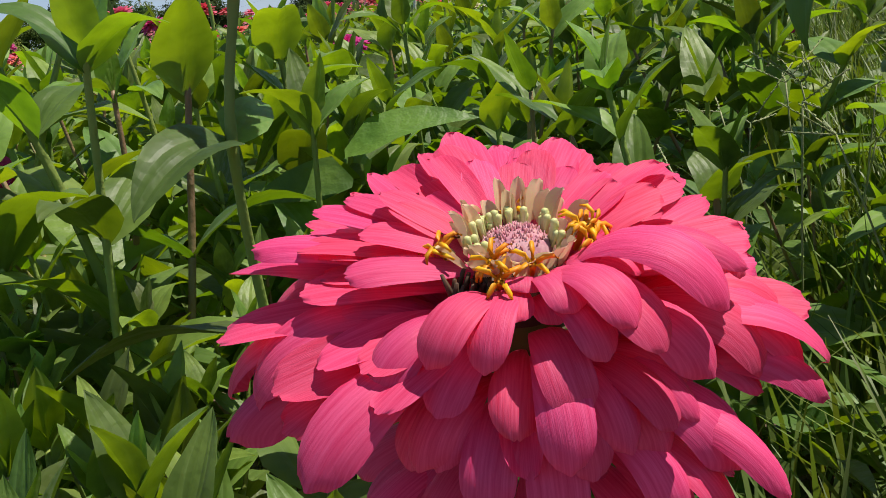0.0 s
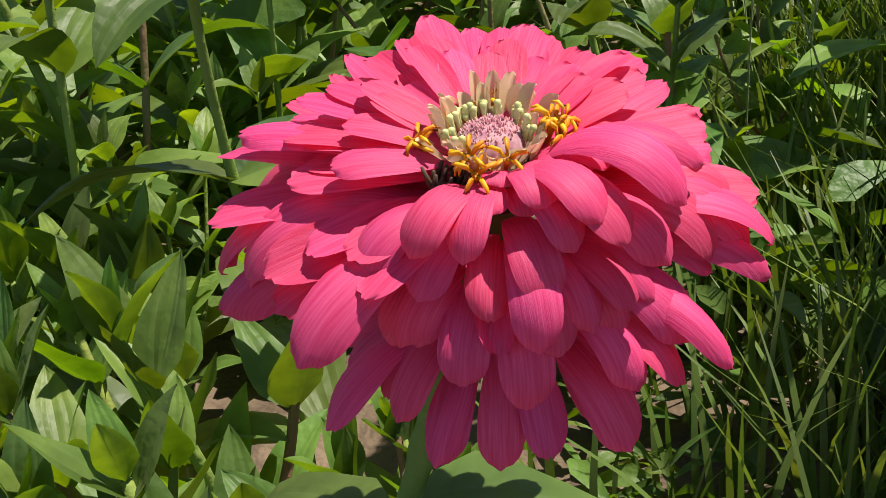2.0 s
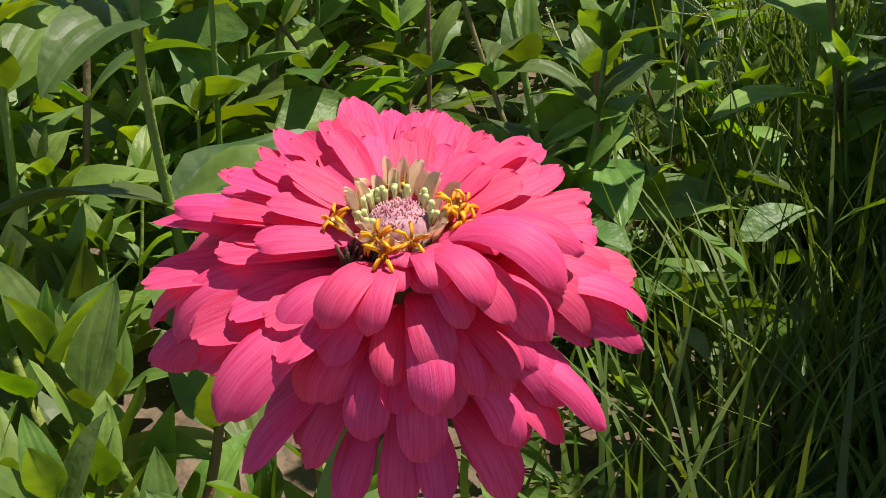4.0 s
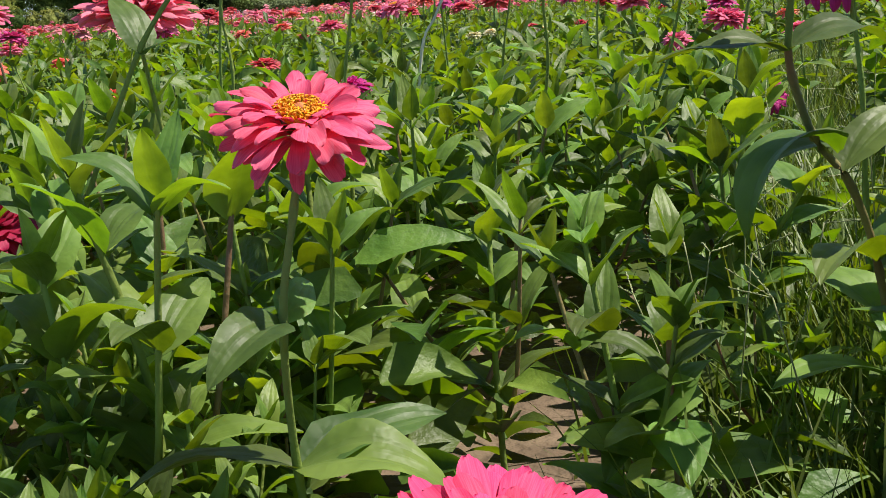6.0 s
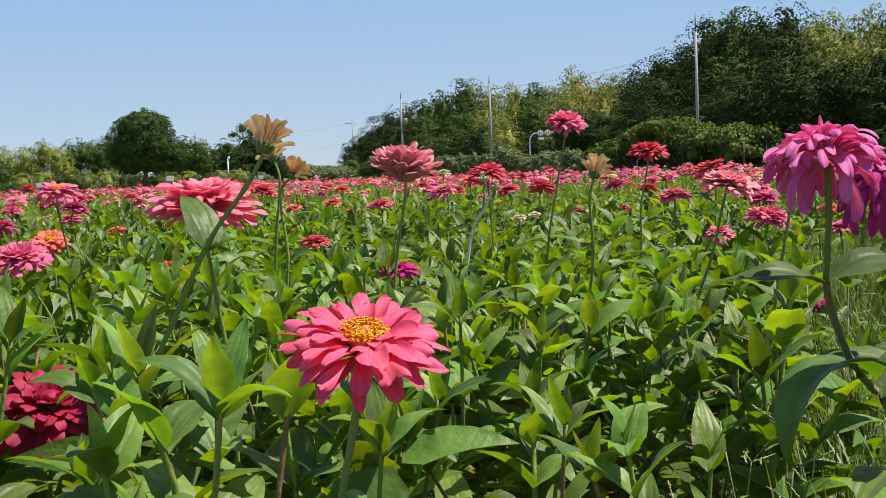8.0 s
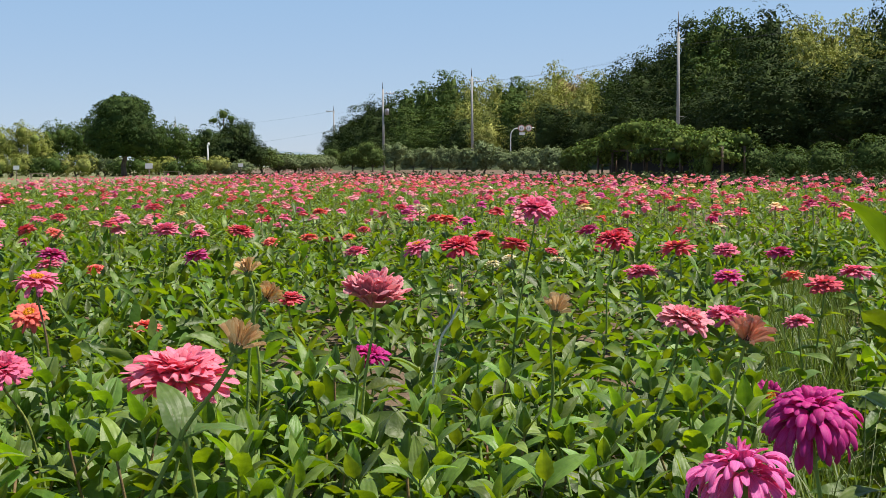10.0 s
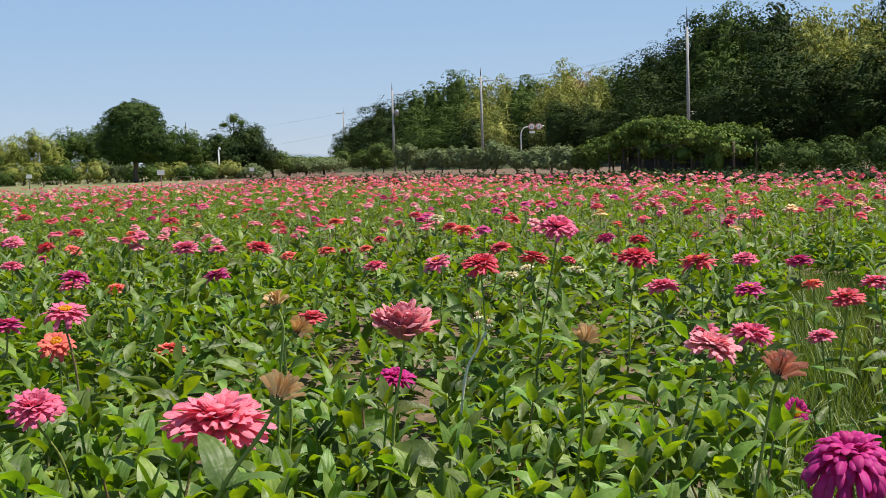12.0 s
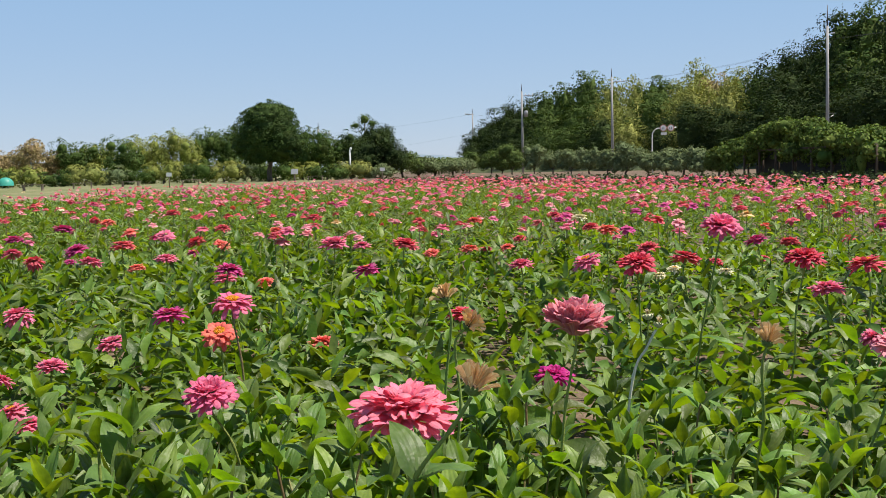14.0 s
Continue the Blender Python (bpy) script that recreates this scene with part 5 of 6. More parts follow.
def petal_field(name, y0, y1, density, petals, tiers, colour, label, left, right, size=0.102, spots=None):
    """Many small flowers of one colour as one mesh: tiers of petals round each middle."""
    fx, fy = scatter(y0, y1, density, left, right) if spots is None else spots
    if y0 < 12:
        keep = np.ones(len(fx), bool)
        for a, b in taken:
            keep &= (fx - a) ** 2 + (fy - b) ** 2 > 0.04
        keep &= (np.abs(fx - strip_x(fy)) > 0.2 + 0.03 * fy) | (fy > 7)
        fx, fy = fx[keep], fy[keep]
    # the bed thins out towards its left end
    keep = gen.random(len(fx)) < np.clip(0.72 + 0.14 * fx, 0.42, 1.0)
    fx, fy = fx[keep], fy[keep]
    n = len(fx)
    if not n:
        return
    fz = gen.normal(0.50, 0.05, n).clip(0.38, 0.68)
    r = size / 2 * gen.uniform(0.72, 1.2, n)
    tx, ty = gen.normal(0, 0.13, n), gen.normal(-0.01, 0.13, n)
    pieces, faces, count = [], [], 0
    for tier in range(tiers):
        el = 0.30 - 0.42 * tier / max(tiers - 1, 1) if tiers > 1 else 0.12
        share = 0.55 + 0.45 * tier / max(tiers - 1, 1) if tiers > 1 else 1.0
        for k in range(petals):
            w = 2 * math.pi * (k + 0.5 * tier) / petals + gen.normal(0, 0.12, n)
            e = el + gen.normal(0, 0.16, n)
            L = r * share * gen.uniform(0.88, 1.1, n)
            half = r * 1.55 * share / petals * 2.0
            ring = []
            for t, b in ((0.1, 0.45), (0.72, 1.0), (1.0, 0.55)):
                rad, zz = L * t * np.cos(e), L * t * np.sin(e) - 0.25 * r * (t * t) * (tier / max(tiers - 1, 1))
                for v in (-1, 1):
                    x = rad * np.cos(w) - v * half * b * np.sin(w)
                    y = rad * np.sin(w) + v * half * b * np.cos(w)
                    ring.append(np.stack((fx + x + tx * zz, fy + y + ty * zz, fz + zz + x * -tx + y * -ty), -1))
            pieces.append(np.stack(ring, 1).reshape(-1, 3))
            base = count + np.arange(n)[:, None, None] * 6
            faces.append((base + np.array([(0, 2, 3, 1), (2, 4, 5, 3)])[None]).reshape(-1, 4))
            count += n * 6
    me = big_mesh(name, np.concatenate(pieces), np.concatenate(faces), head_mats[colour])
    tagged(new(name, me), label, "flowers", kind="stuff")
    return fx, fy, fz


def stalk_field(name, fx, fy, fz):
    """Thin stalks under a scatter of flowers, three-sided."""
    n = len(fx)
    rows = []
    for z in (0.12, 1.0):
        for k in range(3):
            w = 2.094 * k
            rows.append(np.stack((fx + 0.0032 * math.cos(w) + 0.02 * (1 - z), fy + 0.0032 * math.sin(w), fz * z - 0.012 * z), -1))
    verts = np.stack(rows, 1).reshape(-1, 3)
    quads = (np.arange(n)[:, None, None] * 6 + np.array([(0, 1, 4, 3), (1, 2, 5, 4), (2, 0, 3, 5)])[None]).reshape(-1, 4)
    tagged(new(name, big_mesh(name, verts, quads, field_stem_mat)), "thin green flower stalks", "stalks", kind="stuff")


SHARES = {"pink": 0.85, "red": 1.0, "rose": 0.95, "coral": 0.22, "magenta": 0.24, "cream": 0.02, "dried": 0.10}
stalks = []
for colour, share in SHARES.items():
    word = {"rose": "salmon-pink"}.get(colour) or WORDS[colour]
    got = petal_field("bed_flowers", 6.5, 14.0, 1.75 * share, 9, 3, colour, word + " zinnias scattered over the bed", 0.52, 0.8)
    if got:
        stalks.append(got)
    got = petal_field("field_flowers", 14.0, 40.0, 2.1 * share, 8, 2, colour, word + " zinnias across the field", 0.46, 0.74)
    petal_field("far_flowers", 40.0, 52.0, 2.3 * share, 7, 1, colour, "far band of " + word + " zinnias", 0.44, 0.72, 0.125)
# flowers of the beds beside the camera
for colour, share in SHARES.items():
    n = int(150 * share)
    sx, sy = gen.uniform(-8, 9, n), gen.uniform(0.3, 6.5, n)
    beside = (sx < -0.55 - 0.5 * sy) | (sx > 0.6 + 0.72 * sy)
    word = {"rose": "salmon-pink"}.get(colour) or WORDS[colour]
    got = petal_field("side_bed_flowers", 0.3, 6.5, 0, 9, 3, colour, word + " zinnias of the bed beside the path", 0, 0, 0.115, (sx[beside], sy[beside]))
    if got:
        stalks.append(got)
stalk_field("flower_stalks", *[np.concatenate([s[i] for s in stalks]) for i in range(3)])


# ---- grass in the gap between the rows ----
def grass(name, n, seed, label, start=1.15, reach=6.0):
    g = np.random.default_rng(seed)
    y = start + reach * g.random(n) ** 1.1
    x = strip_x(y) + g.normal(0, 1, n) * (0.11 + 0.012 * y)
    h = g.uniform(0.08, 0.26, n) * (1 - 0.3 * g.random(n))
    az = g.uniform(0, 6.283, n)
    lean = g.uniform(0.1, 0.7, n) * h
    width = g.uniform(0.0016, 0.0036, n)
    rows = []
    for i in range(5):
        t = i / 4
        w = width * (1 - t) ** 0.6 + 0.0002
        cx, cy = x + np.cos(az) * lean * t * t, y + np.sin(az) * lean * t * t
        for v in (-1, 1):
            rows.append(np.stack((cx - v * w * np.sin(az), cy + v * w * np.cos(az), h * (t - 0.18 * t * t * (lean / h))), -1))
    verts = np.stack(rows, 1).reshape(-1, 3)
    quads = (np.arange(n)[:, None, None] * 10 + np.array([(2 * i, 2 * i + 1, 2 * i + 3, 2 * i + 2) for i in range(4)])[None]).reshape(-1, 4)
    tagged(new(name, big_mesh(name, verts, quads, grass_mat)), label, "grass", kind="stuff")


grass("grass", 11000, 3, "thin green grass and weeds growing between the flower rows")
grass("grass", 1500, 4, "thin green grass and weeds growing between the flower rows", 0.44, 0.95)


def edge_leaves(name, n):
    """Tall shoots across the gap, close to the great flower, mostly unseen: added to shade the soil."""
    x, y = gen.uniform(0.30, 0.80, n), gen.uniform(0.05, 0.60, n)
    clear = x > 0.31 + 0.20 * y
    x, y = np.repeat(x[clear], 11), np.repeat(y[clear], 11)
    k = len(x)
    length = gen.uniform(0.08, 0.13, k)
    me = leaves_mesh(name, x + gen.normal(0, 0.03, k), y + gen.normal(0, 0.03, k), gen.uniform(0.05, 0.50, k), gen.uniform(0, 6.283, k), np.radians(gen.uniform(0, 60, k)), length, length * gen.uniform(0.36, 0.5, k), gen.uniform(0.2, 1.2, k), 5)
    tagged(new(name, me), "green zinnia leaves added beside the grassy gap to shade it", "plants", kind="stuff")


edge_leaves("edge_leaves", 120)


# ---- trees, hedges and the far side ----
def leaf_cloud(blobs, count, size, seed, droop=0.0, core=True, ruffle=0.55, tufts=46, tuft=0.30, solid=0.56):
    """A crown: uneven blobs set with tufts, every tuft a small dome of leaves; each leaf one bent quad. blobs: (x, y, z, rx, ry, rz)."""
    g = np.random.default_rng(seed)
    blobs = np.array(blobs, float)
    weight = blobs[:, 3] * blobs[:, 4] + blobs[:, 3] * blobs[:, 5]
    some = tufts * len(blobs)
    home = g.choice(len(blobs), some, p=weight / weight.sum())
    way = g.normal(0, 1, (some, 3))
    way /= np.linalg.norm(way, axis=1)[:, None]
    lump = 1 + 0.12 * np.sin(way[:, 0] * 5 + home) * np.cos(way[:, 1] * 6 + 2 * home) + 0.05 * g.normal(0, 1, some)
    middle = blobs[home, :3] + way * blobs[home, 3:] * (0.80 * lump)[:, None]
    reach = tuft * blobs[home, 3:].mean(1) * g.uniform(0.6, 1.2, some)
    pick = g.integers(0, some, count)
    d = g.normal(0, 1, (count, 3)) + 0.8 * way[pick] + np.array([0, 0, 0.35])
    d /= np.linalg.norm(d, axis=1)[:, None]
    depth = 1 - 0.35 * g.random(count) ** 2
    p = middle[pick] + d * (reach[pick] * depth)[:, None] * np.array([1.15, 1.15, 0.85])
    nrm = 0.7 * d + 0.5 * way[pick] + np.array([0, 0, 0.3]) + g.normal(0, 0.7 * ruffle, (count, 3))
    nrm /= np.linalg.norm(nrm, axis=1)[:, None]
    side = np.cross(nrm, g.normal(0, 1, (count, 3)))
    side /= np.linalg.norm(side, axis=1)[:, None]
    fwd = np.cross(nrm, side)
    if droop:
        fwd = fwd * (1 - droop) + np.array([0, 0, -1.0]) * droop
    s = (size * g.uniform(0.6, 1.3, count))[:, None]
    ring = [p - fwd * s * 0.5, p - side * s * 0.30 + nrm * s * 0.12, p + fwd * s * 0.5, p + side * s * 0.30 + nrm * s * 0.12]
    verts = np.stack(ring, 1).reshape(-1, 3)
    quads = (np.arange(count)[:, None] * 4 + np.arange(4)[None]).reshape(-1, 4)
    if core:
        nu, nv = 12, 7
        for k, (x, y, z, rx, ry, rz) in enumerate(blobs if core is True else blobs[:core]):
            base = len(verts)
            grid = []
            for j in range(nv + 1):
                for i in range(nu):
                    u, v = 2 * math.pi * i / nu, math.pi * j / nv
                    q = solid * (1 + 0.20 * math.sin(3 * u + k) * math.sin(2 * v + k) + 0.16 * math.sin(7 * u + 2 * k + 5 * v))
                    grid.append((x + rx * q * math.cos(u) * math.sin(v), y + ry * q * math.sin(u) * math.sin(v), z + rz * q * math.cos(v)))
            verts = np.concatenate((verts, np.array(grid)))
            quads = np.concatenate((quads, np.array([(base + j * nu + i, base + j * nu + (i + 1) % nu, base + (j + 1) * nu + (i + 1) % nu, base + (j + 1) * nu + i) for j in range(nv) for i in range(nu)])))
    return verts, quads


def tree(at, blobs, count, size, mat, seed, label, trunk_h=2.0, trunk_r=0.16, name="tree", group="", droop=0.0, limbs=4, core=True, tufts=46, tuft=0.30, solid=0.56, ruffle=0.5):
    rng = random.Random(seed)
    ob = stemmed(name, (*at, 0), label, "tree" if name != "shrub" else "shrub", group)
    pieces = [tube_arrays(smooth_path([(0, 0, 0), (rng.uniform(-0.1, 0.1), 0, trunk_h * 0.5), (rng.uniform(-0.15, 0.15), 0, trunk_h), (0, 0, trunk_h * 1.5)], 3), [trunk_r * (1.15 - 0.06 * i) for i in range(10)], 8)]
    for k in range(limbs):
        b = blobs[k % len(blobs)]
        pieces.append(tube_arrays([(0, 0, trunk_h * 0.9), (b[0] * 0.5, b[1] * 0.5, (trunk_h + b[2]) / 2), (b[0], b[1], b[2])], [trunk_r * 0.55, trunk_r * 0.4, trunk_r * 0.15], 6))
    part("trunk", mesh_from("trunk", *join_arrays(pieces), bark_mat), ob)
    part("crown", big_mesh("crown", *leaf_cloud(blobs, count, size, seed, droop, core, ruffle, tufts, tuft, solid), mat), ob)
    return ob


def billow(rng, width, height, base, n=7):
    """Blobs of an uneven crown, width across and from base up to height."""
    out = [(0, 0, (base + height) / 2, width * 0.36, width * 0.36, (height - base) * 0.42)]
    for k in range(n):
        w = 2 * math.pi * k / n + rng.uniform(-0.3, 0.3)
        q = rng.uniform(0.2, 0.33) * width
        out.append((q * math.cos(w), q * math.sin(w), base + (height - base) * rng.uniform(0.25, 0.82), width * rng.uniform(0.17, 0.26), width * rng.uniform(0.17, 0.26), (height - base) * rng.uniform(0.16, 0.28)))
    return out


def canopy(rng, width, height, base, n=17):
    """Rounded puffs over the dome of a tall broad crown."""
    out = [(0, 0, base + (height - base) * 0.46, width * 0.32, width * 0.32, (height - base) * 0.42)]
    for k in range(n):
        up = -0.6 + 1.55 * (k + 0.5) / n
        w = 2.4 * k + rng.uniform(-0.4, 0.4)
        ring = math.sqrt(max(0.05, 1 - min(1, up) ** 2)) * width * 0.36
        r = width * rng.uniform(0.15, 0.26)
        out.append((ring * math.cos(w), ring * math.sin(w), base + (height - base) * (0.5 + 0.40 * up) + rng.uniform(-0.4, 0.4), r, r, r * rng.uniform(0.75, 1.0)))
    return out


# the round tree on the left, with its clean dome
tree((-16.4, 110), [(0, 0, 4.7, 3.4, 3.4, 3.0), (-1.4, 0, 3.7, 2.4, 2.4, 1.6), (1.5, 0, 3.6, 2.4, 2.4, 1.5), (0.2, -0.6, 5.9, 2.5, 2.5, 1.8), (-0.9, -0.3, 3.0, 2.3, 2.2, 1.5), (1.0, -0.2, 3.0, 2.2, 2.2, 1.4)], 21000, 0.215, crown_round, 1,
     "dark green round-headed tree with a clean dome", 1.9, 0.24, "round_tree", tufts=170, tuft=0.15, solid=0.74)

mats = {"lime": crown_lime, "dry": crown_dry, "mid": crown_mid, "bamboo": crown_bamboo, "dark": crown_dark, "olive": crown_olive, "shrub": crown_shrub}
words = {"lime": "feathery yellow-green bamboo clump", "dry": "bushy tree with dry tan foliage", "mid": "bushy green broadleaf tree", "bamboo": "feathery yellow-green bamboo clump", "dark": "dark green evergreen tree", "olive": "bushy tree with grey-green leaves", "shrub": "low bushy light green tree"}


def at_bearing(degrees, distance):
    """The place on the ground so many degrees right of +y, as seen from where the walk ends."""
    return -0.16 + distance * math.sin(radians(degrees)), -0.19 + distance * math.cos(radians(degrees))


def rise(degrees, distance):
    """The height that reaches so many degrees above eye level at a distance."""
    return 0.91 + distance * math.tan(radians(degrees))


# trees of the left skyline: bearing, rise, foliage
LEFT = [(-20.8, 1.3, "dry"), (-19.7, 1.6, "dry"), (-18.6, 1.3, "dry"), (-17.4, 1.75, "mid"), (-16.4, 1.6, "lime"), (-15.3, 1.7, "mid"), (-14.4, 1.85, "lime"), (-13.4, 2.0, "lime"), (-12.4, 2.0, "lime"), (-11.5, 2.45, "mid"),
        (-10.5, 2.35, "mid"), (-9.6, 2.5, "mid"), (-6.8, 2.15, "mid"), (-6.0, 2.1, "mid"), (-5.1, 1.75, "mid"), (-4.3, 1.75, "mid"), (-3.6, 1.95, "dark"), (-3.0, 2.2, "dark"), (-2.5, 1.65, "dark"), (-1.9, 0.85, "shrub"), (-1.1, 0.45, "olive"), (-0.3, 0.35, "shrub"), (0.6, 0.35, "olive")]
rng = random.Random(50)
for i, (bearing, up, kind) in enumerate(LEFT):
    far = rng.uniform(128, 140)
    h = rise(up + 0.16, far)
    tree(at_bearing(bearing, far), billow(rng, rng.uniform(4.4, 6.0), h * 0.97, 0.1, 9), 4300, 0.22, mats[kind], 60 + i, words[kind], h * 0.3, 0.12, group="trees of the left skyline", droop=0.3 if kind == "lime" else 0.0, tufts=50, tuft=0.28, solid=0.38)
tree(at_bearing(-3.7, 142), [(0, 0, 7.0, 0.9, 0.9, 0.7), (-1.1, 0, 6.3, 0.7, 0.7, 0.45), (0.9, 0, 6.5, 0.7, 0.7, 0.5)], 700, 0.17, crown_mid, 95, "thin open-crowned tree above the others", 4.6, 0.1)
for i in range(15):
    bearing = -21 + 1.28 * i + rng.uniform(-0.2, 0.2)
    h = rise(rng.uniform(0.2, 0.75) if bearing < -4 else 0.25, 117)
    tree(at_bearing(bearing, rng.uniform(115, 119)), [(-0.9, 0, h * 0.45, 1.3, 1.0, h * 0.5), (0.8, 0, h * 0.5, 1.3, 1.0, h * 0.5)], 3000, 0.16, (crown_mid, crown_lime, crown_mid, crown_bamboo, crown_olive)[i % 5], 110 + i, "low rounded green hedge bush", 0.4, 0.08, "shrub", "hedge bushes on the left", limbs=2)

# shrub trees along the field's right side: bearing, distance, rise, width, foliage
ROW = [(0.4, 190, 0.5, 4, "shrub"), (1.4, 165, 0.85, 4.5, "shrub"), (2.5, 150, 0.9, 4.5, "shrub"), (3.5, 135, 1.15, 4, "shrub"), (4.6, 125, 1.05, 3.6, "olive"), (5.5, 118, 0.8, 3.6, "olive"), (6.4, 110, 0.85, 3.4, "olive"), (7.3, 104, 0.8, 3.4, "olive"), (8.2, 92, 0.85, 2.8, "olive"),
       (9.1, 78, 1.1, 2.5, "olive"), (10.1, 76, 0.7, 2.4, "olive"), (11.0, 72, 0.65, 2.2, "olive"), (11.8, 68, 0.8, 2.2, "olive"), (12.6, 64, 0.8, 2.1, "olive"), (13.5, 60, 0.8, 2.2, "shrub"), (3.0, 143, 0.7, 4, "shrub")]
for i, (bearing, far, up, w, kind) in enumerate(ROW):
    tree(at_bearing(bearing, far), billow(rng, w * 0.86, rise(up, far) * 0.98, 0.25, 6), 3700, 0.10 + 0.0006 * far, mats[kind], 130 + i, "bushy green shrub tree" if kind == "shrub" else "grey-green olive-like shrub tree", 0.5, 0.07, "shrub", "shrub trees along the field edge")
# clipped round bushes at the near end
for i, (bearing, far, up) in enumerate([(21.9, 45.5, 1.05), (23.6, 44, 0.8), (25.3, 42.5, 0.85), (27.3, 41, 1.3), (29.2, 40, 1.2), (31.2, 39, 1.2)]):
    h = rise(up, far)
    tree(at_bearing(bearing, far), [(0, 0, h * 0.46, 0.86, 0.8, h * 0.50), (0.2, -0.2, h * 0.42, 0.8, 0.75, h * 0.43)], 4200, 0.08, crown_mid, 150 + i, "dense dark clipped round bush", 0.2, 0.06, "shrub", "clipped round bushes", limbs=2, tufts=70, tuft=0.22, ruffle=0.2)


crown_creeper = crown_material("foliage_creeper", (0.075, 0.125, 0.024), (0.13, 0.19, 0.04), 0.5)


def pergola():
    """A long low arbour of posts and rails overgrown with creeper, running along the field's side."""
    a, b = Vector((*at_bearing(14.0, 57.5), 0)), Vector((*at_bearing(20.6, 44.5), 0))
    ob = stemmed("pergola", a, "long low pergola overgrown with green creeper, dark beneath", "pergola")
    run = b - a
    side = Vector((0.9, 0.1, 0))
    for s in (0, 1):
        part("rail", tube("rail", [side * s + Vector((0, 0, 1.35)), side * s + run + Vector((0, 0, 1.35))], 0.05, bark_mat, 6), ob)
    for k in range(9):
        for s in (0, 1):
            p = run * (k / 8) + side * s
            part("post", tube("post", [p, p + Vector((0, 0, 1.36))], 0.05, bark_mat, 8), ob)
    blobs = []
    r2 = random.Random(8)
    tops = (1.8, 1.95, 2.2, 2.45, 2.6, 2.3, 2.1, 2.0, 1.9)
    for k in range(120):
        q = (k + r2.random()) / 120
        p = run * q + side * 0.45
        i = min(7, int(q * 8))
        crest = tops[i] + (tops[i + 1] - tops[i]) * (q * 8 - i)
        size = r2.uniform(0.28, 0.56)
        z = r2.uniform(0.95, crest - 0.5 * size) if k % 3 else crest - size * 0.6
        blobs.append((p.x + r2.uniform(-0.7, 0.6), p.y + r2.uniform(-0.3, 0.3), z, size * r2.uniform(1.0, 1.7), size, size * r2.uniform(0.55, 0.9)))
    part("creeper", big_mesh("creeper", *leaf_cloud(blobs, 24000, 0.155, 9, 0.1, True, 0.8, 30), crown_creeper), ob, label="dense creeper foliage")
    p = run * 0.86
    drops = [(p.x + 0.05 * k, p.y - 0.45 * k, 0.72, 0.3, 0.3, 0.62) for k in range(3)] + [(0, 0, 0.7, 0.3, 0.3, 0.6)]
    part("hanging_creeper", big_mesh("creeper", *leaf_cloud(drops, 1800, 0.11, 10, 0.5, True, 0.7), crown_creeper), ob, label="creeper hanging down the posts")
    # an added dark sheet stands in for the shade beneath the creeper
    back_sheet = [Vector((1.3, 0.2, 0)), Vector((1.3, 0.2, 0)) + run, Vector((1.3, 0.2, 1.3)) + run, Vector((1.3, 0.2, 1.3))]
    back_sheet += [v + Vector((0.03, 0, 0)) for v in back_sheet]
    part("shade_cloth", mesh_from("dark_sheet", back_sheet, [(0, 1, 2, 3), (7, 6, 5, 4), (0, 4, 5, 1), (1, 5, 6, 2), (2, 6, 7, 3), (3, 7, 4, 0)], under_shade, False), ob, label="dark sheet along the back for the shade beneath")


pergola()

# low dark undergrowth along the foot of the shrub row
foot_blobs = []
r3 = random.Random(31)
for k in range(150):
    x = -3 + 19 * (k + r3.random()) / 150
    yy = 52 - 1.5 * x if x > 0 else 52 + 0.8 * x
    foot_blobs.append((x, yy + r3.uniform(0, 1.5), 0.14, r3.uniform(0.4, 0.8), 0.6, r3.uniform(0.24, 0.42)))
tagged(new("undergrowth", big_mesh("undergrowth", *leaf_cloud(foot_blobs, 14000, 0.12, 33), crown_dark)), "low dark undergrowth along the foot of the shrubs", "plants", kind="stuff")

# the wooded hill: rows of trees rising to the right, copied from a few grown ones
WOODS = []
for i in range(4):
    WOODS.append(tree((0, 0), canopy(rng, 9.5, 16.0, 0.8), 6000, 0.37, crown_dark, 200 + i, "tall dark evergreen tree of the wooded hill", 3.0, 0.22, group="trees of the wooded hill", core=1, tufts=20, tuft=0.46, solid=0.85, ruffle=0.22))
for i in range(2):
    WOODS.append(tree((0, 0), canopy(rng, 8.5, 16.0, 0.8), 6000, 0.37, crown_mid, 210 + i, "green broadleaf tree of the wooded hill", 3.0, 0.2, group="trees of the wooded hill", core=1, tufts=20, tuft=0.46, solid=0.85, ruffle=0.22))
for i in range(2):
    WOODS.append(tree((0, 0), canopy(rng, 7.5, 15.6, 0.8, 24), 6000, 0.36, crown_bamboo, 220 + i, "tall feathery yellow-green bamboo clump", 4.0, 0.1, group="trees of the wooded hill", droop=0.3, core=1, tufts=60, tuft=0.28, solid=0.8, ruffle=0.35))
WOODS.append(tree((0, 0), canopy(rng, 7.0, 15.4, 0.8, 18), 5600, 0.38, crown_dry, 230, "tree with dry reddish-tan foliage", 4.0, 0.14, group="trees of the wooded hill", droop=0.3, core=1, tufts=20, tuft=0.46, solid=0.85, ruffle=0.22))
used = set()


def wood(kind, at, height, turn, wide=1.0):
    m = pose(at[0], at[1], -0.2, 0, 0, turn) @ Matrix.Diagonal((height / 16.2 * wide, height / 16.2 * wide, height / 16.2, 1))
    if kind not in used:
        used.add(kind)
        WOODS[kind].matrix_basis = m
    else:
        place_copy(WOODS[kind], m)


